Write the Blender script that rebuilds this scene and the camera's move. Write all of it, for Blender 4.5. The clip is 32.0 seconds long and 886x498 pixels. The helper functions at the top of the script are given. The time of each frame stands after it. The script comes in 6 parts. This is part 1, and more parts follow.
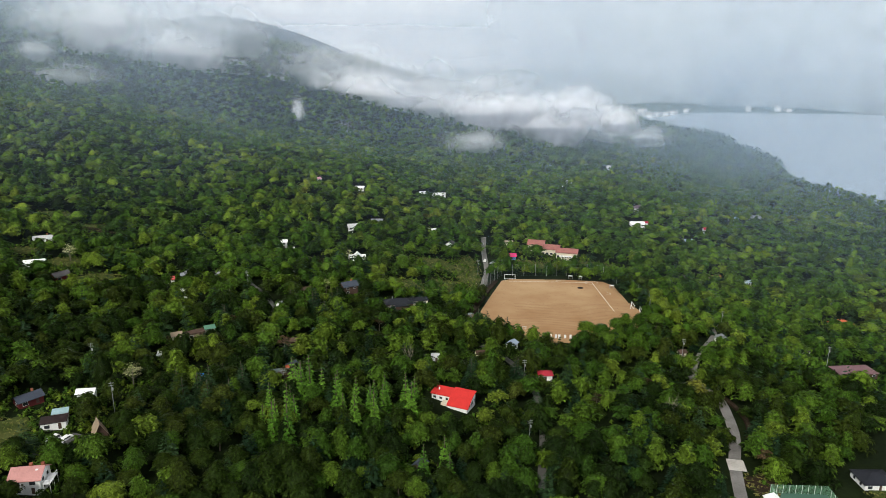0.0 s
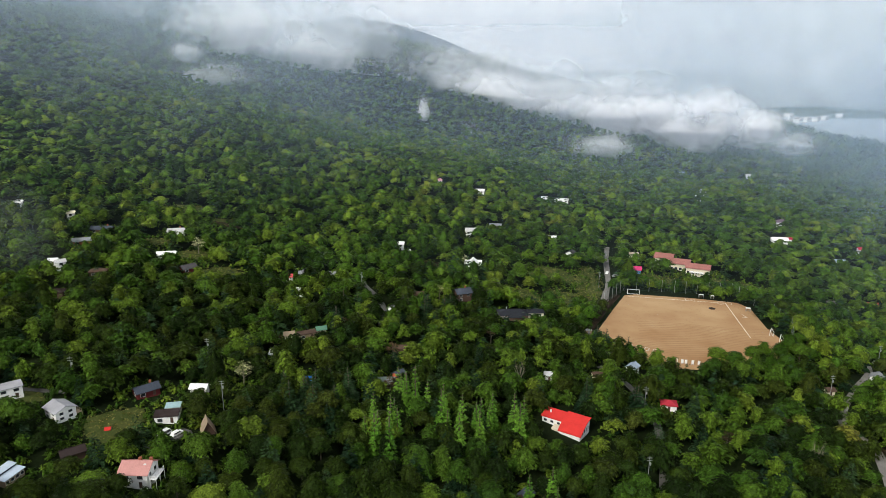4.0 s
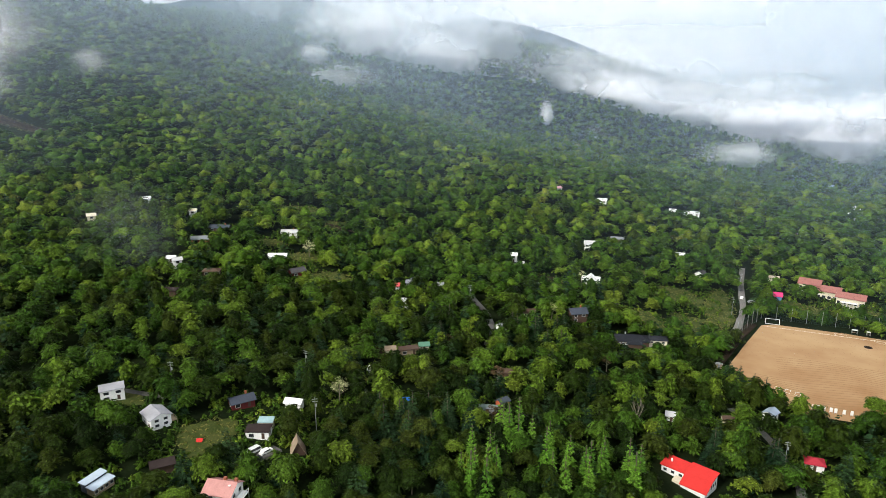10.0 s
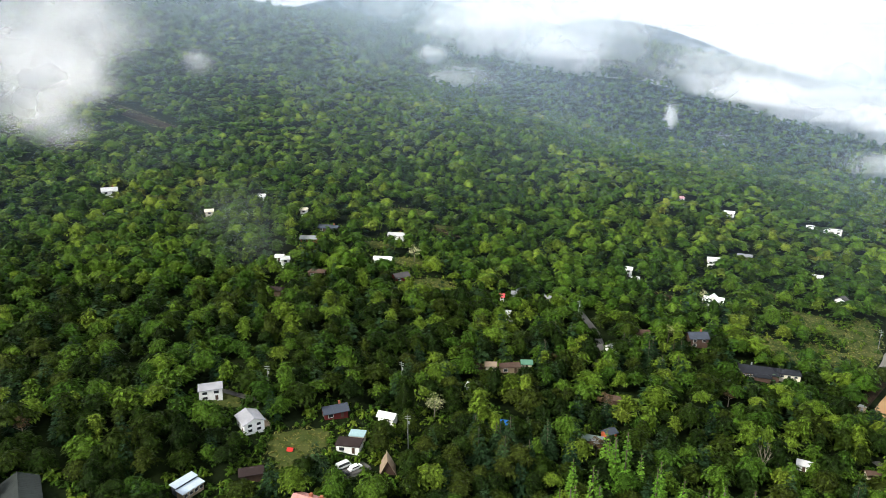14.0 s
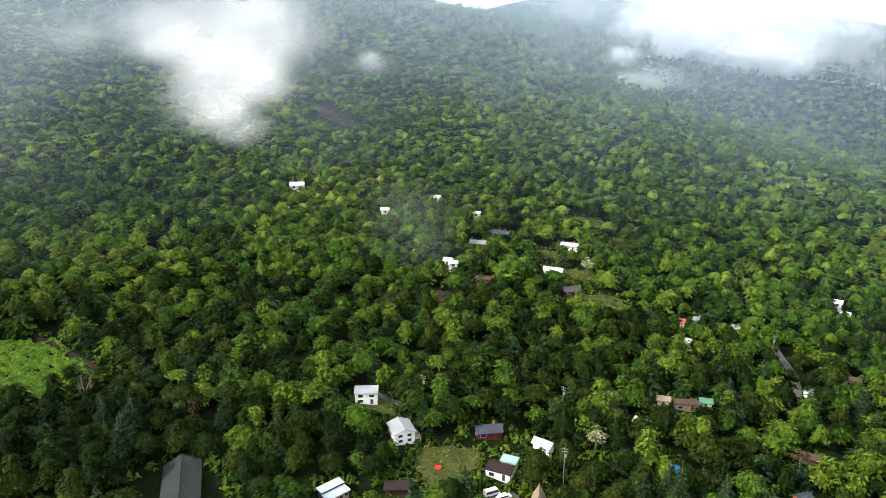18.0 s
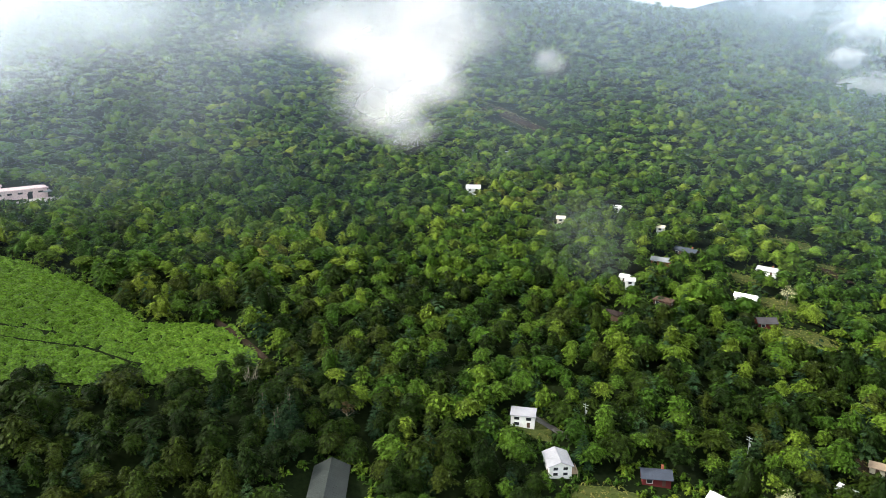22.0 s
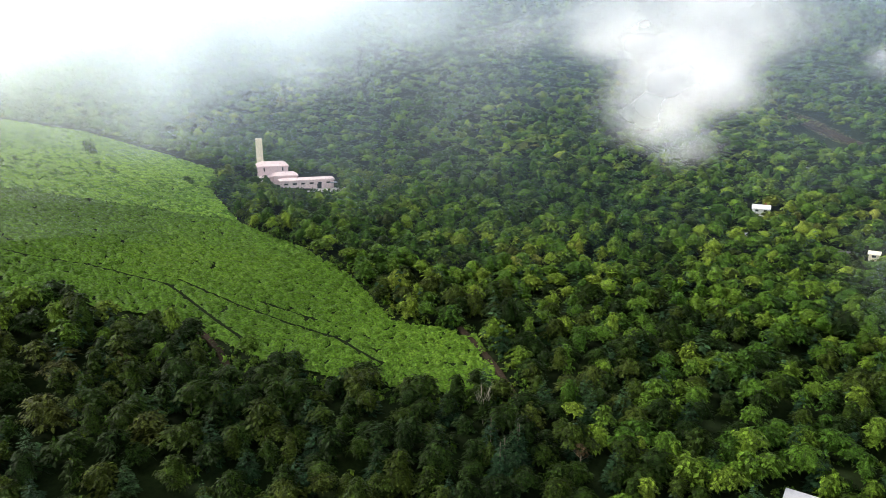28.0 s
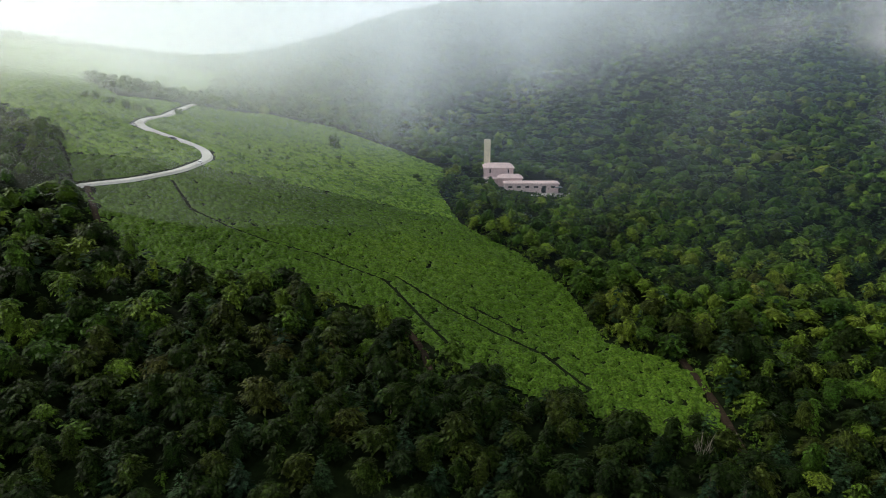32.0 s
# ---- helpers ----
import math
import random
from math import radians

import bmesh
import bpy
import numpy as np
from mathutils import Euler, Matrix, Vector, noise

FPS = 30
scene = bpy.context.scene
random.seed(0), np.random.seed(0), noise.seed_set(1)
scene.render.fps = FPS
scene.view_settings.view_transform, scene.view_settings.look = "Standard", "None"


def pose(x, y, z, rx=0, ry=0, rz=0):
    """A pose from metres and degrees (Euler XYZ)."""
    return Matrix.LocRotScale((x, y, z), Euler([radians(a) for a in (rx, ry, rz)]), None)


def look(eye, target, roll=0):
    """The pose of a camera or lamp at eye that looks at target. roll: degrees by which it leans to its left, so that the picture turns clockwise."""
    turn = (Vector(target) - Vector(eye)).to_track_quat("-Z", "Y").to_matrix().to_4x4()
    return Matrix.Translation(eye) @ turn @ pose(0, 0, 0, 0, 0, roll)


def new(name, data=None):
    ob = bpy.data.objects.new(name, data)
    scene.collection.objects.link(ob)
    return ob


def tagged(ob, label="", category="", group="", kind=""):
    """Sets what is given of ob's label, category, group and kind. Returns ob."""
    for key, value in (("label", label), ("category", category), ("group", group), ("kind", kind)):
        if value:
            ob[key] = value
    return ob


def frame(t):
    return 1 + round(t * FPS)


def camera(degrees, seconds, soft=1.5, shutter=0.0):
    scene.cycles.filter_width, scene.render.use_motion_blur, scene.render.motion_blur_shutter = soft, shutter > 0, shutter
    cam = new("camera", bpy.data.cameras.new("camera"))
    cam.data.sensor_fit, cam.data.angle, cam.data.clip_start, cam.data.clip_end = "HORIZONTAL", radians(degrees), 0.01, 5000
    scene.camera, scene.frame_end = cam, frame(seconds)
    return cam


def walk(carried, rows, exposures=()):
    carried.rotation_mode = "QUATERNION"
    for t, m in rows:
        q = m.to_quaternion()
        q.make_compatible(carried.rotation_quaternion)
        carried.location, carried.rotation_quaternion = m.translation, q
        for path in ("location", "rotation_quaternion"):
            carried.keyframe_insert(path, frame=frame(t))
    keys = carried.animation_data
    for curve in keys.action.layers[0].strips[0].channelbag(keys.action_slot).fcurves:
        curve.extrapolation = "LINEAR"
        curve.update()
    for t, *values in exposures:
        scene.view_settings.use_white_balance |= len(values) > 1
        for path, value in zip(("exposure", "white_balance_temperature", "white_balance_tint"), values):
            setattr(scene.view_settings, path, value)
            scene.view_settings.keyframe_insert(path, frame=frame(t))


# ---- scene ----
cam = camera(65.0, 32.0, 0.6)
PATH = [
    (0, (-0.00, 0.00, 131.60), (0.00, 192.61, 77.73), 0.06),
    (1, (0.22, 3.54, 131.57), (-8.51, 195.97, 77.77), 0.06),
    (2, (0.43, 7.10, 131.55), (-17.26, 198.92, 77.77), 0.03),
    (3, (0.60, 10.67, 131.56), (-25.77, 201.51, 77.86), 0.00),
    (4, (0.64, 14.20, 131.57), (-33.65, 203.78, 77.86), -0.03),
    (4.5, (0.58, 15.95, 131.58), (-36.87, 204.93, 77.88), -0.04),
    (6.5, (0.10, 22.81, 131.61), (-46.25, 209.85, 78.06), -0.04),
    (7, (-0.07, 24.54, 131.63), (-48.80, 211.00, 78.15), -0.04),
    (8, (-0.58, 28.02, 131.68), (-55.25, 212.83, 78.25), -0.04),
    (9, (-1.23, 31.47, 131.78), (-61.93, 214.39, 78.36), -0.06),
    (10, (-1.96, 34.91, 131.91), (-68.73, 215.70, 78.47), -0.06),
    (11, (-2.71, 38.35, 132.03), (-76.15, 216.55, 78.64), -0.06),
    (12, (-3.60, 41.80, 132.12), (-84.31, 216.82, 78.69), -0.01),
    (13, (-4.68, 45.25, 132.16), (-92.83, 216.67, 78.82), 0.07),
    (14, (-5.95, 48.64, 132.14), (-101.58, 216.03, 78.90), 0.02),
    (14.5, (-6.67, 50.32, 132.11), (-106.46, 215.28, 78.90), -0.03),
    (16.5, (-9.92, 57.08, 131.93), (-130.59, 207.50, 78.91), 0.02),
    (17, (-10.79, 58.69, 131.87), (-136.67, 204.80, 78.91), 0.05),
    (18, (-12.69, 61.76, 131.74), (-148.22, 199.05, 78.97), 0.04),
    (19, (-14.74, 64.72, 131.58), (-159.10, 192.78, 79.03), 0.03),
    (20, (-16.90, 67.56, 131.40), (-169.35, 185.94, 78.99), -0.01),
    (21, (-19.21, 70.24, 131.21), (-179.18, 178.36, 79.04), -0.01),
    (22, (-21.65, 72.78, 131.03), (-188.44, 170.12, 79.00), 0.01),
    (23, (-24.22, 75.20, 130.89), (-197.10, 161.31, 78.93), 0.02),
    (24, (-26.95, 77.48, 130.79), (-205.14, 152.05, 78.92), 0.01),
    (25, (-29.88, 79.45, 130.73), (-212.53, 142.27, 78.82), 0.01),
    (25.5, (-31.43, 80.26, 130.71), (-216.04, 137.18, 78.94), 0.00),
    (27.5, (-37.87, 82.83, 130.71), (-228.34, 115.53, 79.21), -0.06),
    (28, (-39.55, 83.32, 130.70), (-230.99, 109.90, 79.27), -0.05),
    (29, (-42.99, 83.99, 130.66), (-235.78, 98.03, 79.33), -0.02),
    (29.5, (-44.73, 84.24, 130.62), (-237.88, 91.96, 79.33), 0.01),
    (30, (-46.48, 84.47, 130.57), (-239.80, 84.22, 79.31), 0.04),
    (30.5, (-48.23, 84.71, 130.51), (-241.22, 73.22, 79.32), 0.04),
    (31, (-49.97, 84.97, 130.45), (-242.00, 62.27, 79.36), 0.02),
    (31.5, (-51.70, 85.26, 130.39), (-242.55, 54.13, 79.33), -0.01),
    (32, (-53.44, 85.56, 130.32), (-243.30, 48.71, 79.40), -0.04),
]
walk(cam, [(t, look(eye, target, roll)) for t, eye, target, roll in PATH], [(0, -0.6), (7, -0.4), (13, 0.0), (18, 0.35), (26, 0.45), (29, 0.05), (32, -0.75)])
scene.cycles.transparent_max_bounces = 96

# ---------------------------------------------------------------- light
world = bpy.data.worlds.new("world")
scene.world = world
world.use_nodes = True
wn, wl = world.node_tree.nodes, world.node_tree.links
wn.clear()
sky = wn.new("ShaderNodeTexSky")
sky.sky_type, sky.sun_disc = "NISHITA", False
sky.sun_elevation, sky.sun_rotation, sky.dust_density = radians(38), radians(-154), 3.0
wco = wn.new("ShaderNodeTexCoord")
wmap = wn.new("ShaderNodeMapping")
wmap.inputs["Scale"].default_value = (1.2, 1.2, 5.0)
wnoise = wn.new("ShaderNodeTexNoise")
wnoise.inputs["Scale"].default_value, wnoise.inputs["Detail"].default_value = 1.6, 3
wramp = wn.new("ShaderNodeValToRGB")
wramp.color_ramp.elements[0].position, wramp.color_ramp.elements[0].color = 0.36, (8.6, 9.3, 10.0, 1)
wramp.color_ramp.elements[1].position, wramp.color_ramp.elements[1].color = 0.62, (11.2, 11.3, 11.5, 1)
wmix = wn.new("ShaderNodeMix")
wmix.data_type = "RGBA"
wmix.inputs["Factor"].default_value = 0.88
wbg = wn.new("ShaderNodeBackground")
wbg.inputs["Strength"].default_value = 0.1
wout = wn.new("ShaderNodeOutputWorld")
wl.new(wco.outputs["Generated"], wmap.inputs["Vector"])
wl.new(wmap.outputs["Vector"], wnoise.inputs["Vector"])
wl.new(wnoise.outputs["Fac"], wramp.inputs["Fac"])
wl.new(sky.outputs["Color"], wmix.inputs["A"])
wl.new(wramp.outputs["Color"], wmix.inputs["B"])
# the overcast sky is brightened towards the horizon
wsep = wn.new("ShaderNodeSeparateXYZ")
wl.new(wco.outputs["Generated"], wsep.inputs[0])
wgain = wn.new("ShaderNodeMapRange")
wgain.inputs["From Min"].default_value, wgain.inputs["From Max"].default_value = 0.05, 1.0
wgain.inputs["To Min"].default_value, wgain.inputs["To Max"].default_value = 1.6, 0.97
wl.new(wsep.outputs["Z"], wgain.inputs["Value"])
wscale = wn.new("ShaderNodeVectorMath")
wscale.operation = "SCALE"
wl.new(wmix.outputs["Result"], wscale.inputs[0])
wl.new(wgain.outputs["Result"], wscale.inputs["Scale"])
wl.new(wscale.outputs["Vector"], wbg.inputs["Color"])
wl.new(wbg.outputs["Background"], wout.inputs["Surface"])

sun = new("sun", bpy.data.lights.new("sun", "SUN"))
sun.data.energy, sun.data.angle, sun.data.color = 4.4, radians(9), (1.0, 0.96, 0.88)
sun.matrix_world = look((-105, -217, 190), (0, 0, 0))


# ---------------------------------------------------------------- materials
def material(name):
    m = bpy.data.materials.new(name)
    m.use_nodes = True
    nt = m.node_tree
    return m, nt, nt.nodes["Principled BSDF"]


def ramp_node(nt, stops):
    r = nt.nodes.new("ShaderNodeValToRGB")
    while len(r.color_ramp.elements) < len(stops):
        r.color_ramp.elements.new(0.5)
    for e, (p, c) in zip(r.color_ramp.elements, stops):
        e.position, e.color = p, (*c, 1)
    return r


def noise_node(nt, scale, detail=4, vector=None):
    n = nt.nodes.new("ShaderNodeTexNoise")
    n.inputs["Scale"].default_value, n.inputs["Detail"].default_value = scale, detail
    if vector is not None:
        nt.links.new(vector, n.inputs["Vector"])
    return n


def rough(name, dark, light, grain=1.0, patch=0.1, roughness=0.85, bump=0.3, metallic=0.0, random_by=""):
    """A surface with fine grain and broad stains; grain and patch are in cycles a metre."""
    m, nt, b = material(name)
    geo = nt.nodes.new("ShaderNodeNewGeometry")
    n1 = noise_node(nt, grain, 5, geo.outputs["Position"])
    n2 = noise_node(nt, patch, 3, geo.outputs["Position"])
    add = nt.nodes.new("ShaderNodeMath")
    add.operation = "MULTIPLY_ADD"
    add.inputs[1].default_value = 0.45
    nt.links.new(n1.outputs["Fac"], add.inputs[0])
    half = nt.nodes.new("ShaderNodeMath")
    half.operation = "MULTIPLY"
    half.inputs[1].default_value = 0.55
    nt.links.new(n2.outputs["Fac"], half.inputs[0])
    nt.links.new(half.outputs[0], add.inputs[2])
    r = ramp_node(nt, [(0.36, dark), (0.64, light)])
    nt.links.new(add.outputs[0], r.inputs["Fac"])
    nt.links.new(r.outputs["Color"], b.inputs["Base Color"])
    b.inputs["Roughness"].default_value, b.inputs["Metallic"].default_value = roughness, metallic
    b.inputs["Specular IOR Level"].default_value = 0.4 if roughness < 0.7 else 0.1
    if bump:
        bn = nt.nodes.new("ShaderNodeBump")
        bn.inputs["Strength"].default_value, bn.inputs["Distance"].default_value = bump, 0.3 / grain
        nt.links.new(n1.outputs["Fac"], bn.inputs["Height"])
        nt.links.new(bn.outputs["Normal"], b.inputs["Normal"])
    return m


def paint(name, colour, roughness=0.6, metallic=0.0, spread=0.12):
    dark = tuple(c * (1 - spread) for c in colour)
    light = tuple(min(1, c * (1 + spread)) for c in colour)
    return rough(name, dark, light, 3.0, 0.35, roughness, 0.05, metallic)


def leaf(name, stops, translucent=0.15, flicker=0.75, least=0.6, most=1.5, grain=2.8):
    """Foliage: every tree has its own hue, every clump of leaves is a little lighter or darker."""
    m, nt, b = material(name)
    geo = nt.nodes.new("ShaderNodeNewGeometry")
    tint = nt.nodes.new("ShaderNodeAttribute")
    tint.attribute_name = "tint"
    info = nt.nodes.new("ShaderNodeObjectInfo")
    s = nt.nodes.new("ShaderNodeMath")
    s.operation = "ADD"
    nt.links.new(tint.outputs["Fac"], s.inputs[0])
    nt.links.new(info.outputs["Random"], s.inputs[1])
    f = nt.nodes.new("ShaderNodeMath")
    f.operation = "FRACT"
    nt.links.new(s.outputs[0], f.inputs[0])
    n2 = noise_node(nt, 0.012, 2, geo.outputs["Position"])
    d = nt.nodes.new("ShaderNodeMath")
    d.operation = "MULTIPLY_ADD"
    d.inputs[1].default_value = 0.9
    nt.links.new(n2.outputs["Fac"], d.inputs[0])
    e = nt.nodes.new("ShaderNodeMath")
    e.operation = "MULTIPLY_ADD"
    e.inputs[1].default_value, e.inputs[2].default_value = 0.66, -0.28
    nt.links.new(f.outputs[0], e.inputs[0])
    nt.links.new(e.outputs[0], d.inputs[2])
    r = ramp_node(nt, stops)
    nt.links.new(d.outputs[0], r.inputs["Fac"])
    n1 = noise_node(nt, grain, 3, geo.outputs["Position"])
    g = nt.nodes.new("ShaderNodeMapRange")
    g.inputs["From Min"].default_value, g.inputs["From Max"].default_value = 0.3, 0.7
    g.inputs["To Min"].default_value, g.inputs["To Max"].default_value = 1 - flicker, 1 + flicker
    nt.links.new(n1.outputs["Fac"], g.inputs["Value"])
    i = nt.nodes.new("ShaderNodeMapRange")
    i.inputs["To Min"].default_value, i.inputs["To Max"].default_value = least, most
    nt.links.new(geo.outputs["Random Per Island"], i.inputs["Value"])
    gi = nt.nodes.new("ShaderNodeMath")
    gi.operation = "MULTIPLY"
    nt.links.new(g.outputs["Result"], gi.inputs[0])
    nt.links.new(i.outputs["Result"], gi.inputs[1])
    sc = nt.nodes.new("ShaderNodeVectorMath")
    sc.operation = "SCALE"
    nt.links.new(r.outputs["Color"], sc.inputs[0])
    nt.links.new(gi.outputs[0], sc.inputs["Scale"])
    nt.links.new(sc.outputs["Vector"], b.inputs["Base Color"])
    bn = nt.nodes.new("ShaderNodeBump")
    bn.inputs["Strength"].default_value, bn.inputs["Distance"].default_value = 0.9, 0.6 / grain
    nt.links.new(n1.outputs["Fac"], bn.inputs["Height"])
    nt.links.new(bn.outputs["Normal"], b.inputs["Normal"])
    b.inputs["Roughness"].default_value = 0.5
    b.inputs["Specular IOR Level"].default_value = 0.06
    tr = nt.nodes.new("ShaderNodeBsdfTranslucent")
    nt.links.new(sc.outputs["Vector"], tr.inputs["Color"])
    mx = nt.nodes.new("ShaderNodeMixShader")
    mx.inputs["Fac"].default_value = translucent
    nt.links.new(b.outputs[0], mx.inputs[1])
    nt.links.new(tr.outputs[0], mx.inputs[2])
    nt.links.new(mx.outputs[0], nt.nodes["Material Output"].inputs["Surface"])
    return m


def three(dark, mid, light):
    return [(0.2, dark), (0.5, mid), (0.85, light)]


def vapour(name, colour, density, scale, soft=True, low=0.1, high=0.85):
    """Cloud and mist: white droplets that scatter the daylight from above, thinned out by drifting noise."""
    m = bpy.data.materials.new(name)
    m.use_nodes = True
    nt = m.node_tree
    nt.nodes.clear()
    geo = nt.nodes.new("ShaderNodeNewGeometry")
    n1 = noise_node(nt, scale, 6, geo.outputs["Position"])
    n1.inputs["Roughness"].default_value = 0.62
    up = nt.nodes.new("ShaderNodeCombineXYZ")
    up.inputs[2].default_value = 1.0
    df = nt.nodes.new("ShaderNodeBsdfDiffuse")
    df.inputs["Color"].default_value = (*colour, 1)
    nt.links.new(up.outputs[0], df.inputs["Normal"])
    tp = nt.nodes.new("ShaderNodeBsdfTransparent")
    mx = nt.nodes.new("ShaderNodeMixShader")
    mr = nt.nodes.new("ShaderNodeMapRange")
    mr.interpolation_type = "SMOOTHSTEP"
    mr.inputs["From Min"].default_value, mr.inputs["From Max"].default_value = low, high
    mr.inputs["To Max"].default_value = density
    if not soft:
        mr.inputs["From Min"].default_value, mr.inputs["From Max"].default_value = 0.35, 0.75
    if soft:
        uv = nt.nodes.new("ShaderNodeTexCoord")
        vm = nt.nodes.new("ShaderNodeVectorMath")
        vm.operation = "DISTANCE"
        vm.inputs[1].default_value = (0.5, 0.5, 0)
        nt.links.new(uv.outputs["UV"], vm.inputs[0])
        ma = nt.nodes.new("ShaderNodeMath")
        ma.operation = "MULTIPLY_ADD"
        ma.inputs[1].default_value, ma.inputs[2].default_value = -1.8, 0.9
        nt.links.new(vm.outputs["Value"], ma.inputs[0])
        mb = nt.nodes.new("ShaderNodeMath")
        mb.operation = "MULTIPLY_ADD"
        mb.inputs[1].default_value = 1.5
        nt.links.new(n1.outputs["Fac"], mb.inputs[0])
        nt.links.new(ma.outputs[0], mb.inputs[2])
        mc = nt.nodes.new("ShaderNodeMath")
        mc.operation = "SUBTRACT"
        mc.inputs[1].default_value = 0.85
        nt.links.new(mb.outputs[0], mc.inputs[0])
        cut = nt.nodes.new("ShaderNodeMath")
        cut.operation = "MULTIPLY"
        rim = nt.nodes.new("ShaderNodeMapRange")
        rim.interpolation_type = "SMOOTHSTEP"
        rim.inputs["From Min"].default_value, rim.inputs["From Max"].default_value = 0.0, 0.6
        nt.links.new(ma.outputs[0], rim.inputs["Value"])
        nt.links.new(mc.outputs[0], mr.inputs["Value"])
        nt.links.new(mr.outputs["Result"], cut.inputs[0])
        nt.links.new(rim.outputs["Result"], cut.inputs[1])
        nt.links.new(cut.outputs[0], mx.inputs["Fac"])
    else:
        nt.links.new(n1.outputs["Fac"], mr.inputs["Value"])
        mr.inputs["To Min"].default_value = density * (0.4 if density < 0.17 else 0.9)
        mr.inputs["To Max"].default_value = density * (1.4 if density < 0.17 else 1.05)
        # haze lies in the valley and thins with height
        place = nt.nodes.new("ShaderNodeSeparateXYZ")
        nt.links.new(geo.outputs["Position"], place.inputs[0])
        thin = nt.nodes.new("ShaderNodeMapRange")
        thin.inputs["From Min"].default_value, thin.inputs["From Max"].default_value = 70, 330
        thin.inputs["To Min"].default_value, thin.inputs["To Max"].default_value = 1.0, 0.3
        nt.links.new(place.outputs["Z"], thin.inputs["Value"])
        cut = nt.nodes.new("ShaderNodeMath")
        cut.operation = "MULTIPLY"
        nt.links.new(mr.outputs["Result"], cut.inputs[0])
        nt.links.new(thin.outputs["Result"], cut.inputs[1])
        nt.links.new(cut.outputs[0], mx.inputs["Fac"])
    nt.links.new(tp.outputs[0], mx.inputs[1])
    down = nt.nodes.new("ShaderNodeCombineXYZ")
    down.inputs[2].default_value = -1.0
    tl = nt.nodes.new("ShaderNodeBsdfTranslucent")
    tl.inputs["Color"].default_value = (*colour, 1)
    nt.links.new(down.outputs[0], tl.inputs["Normal"])
    both = nt.nodes.new("ShaderNodeAddShader")
    nt.links.new(df.outputs[0], both.inputs[0])
    nt.links.new(tl.outputs[0], both.inputs[1])
    nt.links.new(both.outputs[0], mx.inputs[2])
    out = nt.nodes.new("ShaderNodeOutputMaterial")
    nt.links.new(mx.outputs[0], out.inputs["Surface"])
    return m


LEAF = leaf("leaf_green", [(0.10, (0.018, 0.043, 0.005)), (0.32, (0.028, 0.063, 0.006)), (0.52, (0.043, 0.084, 0.008)), (0.72, (0.066, 0.110, 0.010)), (0.90, (0.098, 0.135, 0.014)), (1.0, (0.118, 0.120, 0.020))], 0.06, 0.75, 0.5, 1.65)
# the green leaf again, with the near woods' shade put into its colour
SHADELEAF = leaf("leaf_shaded_green", [(0.10, (0.006, 0.014, 0.002)), (0.32, (0.009, 0.020, 0.003)), (0.52, (0.014, 0.028, 0.003)), (0.72, (0.022, 0.036, 0.004)), (0.90, (0.032, 0.044, 0.006)), (1.0, (0.040, 0.040, 0.008))], 0.06, 0.75, 0.5, 1.65)
LARCH = leaf("leaf_larch", three((0.055, 0.135, 0.014), (0.080, 0.180, 0.018), (0.12, 0.235, 0.026)))
PINE = leaf("leaf_pine", three((0.009, 0.024, 0.011), (0.016, 0.038, 0.015), (0.028, 0.056, 0.020)))
BLOSSOM = leaf("leaf_blossom", three((0.20, 0.23, 0.08), (0.38, 0.39, 0.19), (0.56, 0.53, 0.34)))
RUSSET = leaf("leaf_russet", three((0.035, 0.028, 0.014), (0.06, 0.042, 0.02), (0.09, 0.06, 0.03)))
GRASS = leaf("leaf_bamboo_grass", three((0.056, 0.118, 0.010), (0.090, 0.176, 0.016), (0.142, 0.245, 0.025)), 0.3, 0.6, 0.65, 1.4, 1.5)
BARK = rough("bark", (0.05, 0.04, 0.03), (0.13, 0.11, 0.085), 6, 0.8)
PALEBARK = rough("pale_bark", (0.12, 0.10, 0.08), (0.26, 0.23, 0.19), 5, 0.8)
# nearly black: the shade in gaps between trees is put into this colour
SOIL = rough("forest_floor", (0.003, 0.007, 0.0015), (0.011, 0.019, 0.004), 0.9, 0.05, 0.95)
LAWN = rough("lawn", (0.026, 0.048, 0.009), (0.085, 0.090, 0.026), 1.6, 0.18)
BANK = rough("bare_soil", (0.014, 0.009, 0.006), (0.042, 0.028, 0.018), 1.3, 0.2)
ASPHALT = rough("asphalt", (0.07, 0.068, 0.064), (0.13, 0.125, 0.12), 2.5, 0.12)
CONCRETE = rough("concrete", (0.38, 0.35, 0.31), (0.58, 0.55, 0.50), 2, 0.2)
PALEROAD = rough("pale_road", (0.46, 0.45, 0.42), (0.62, 0.61, 0.57), 1.5, 0.1)
WHITE = paint("white_paint", (0.78, 0.78, 0.76))
DARKGLASS = paint("window_glass", (0.03, 0.035, 0.04), 0.12)
STEEL = paint("galvanised_steel", (0.35, 0.36, 0.37), 0.45, 0.6)
COLOURS = {}
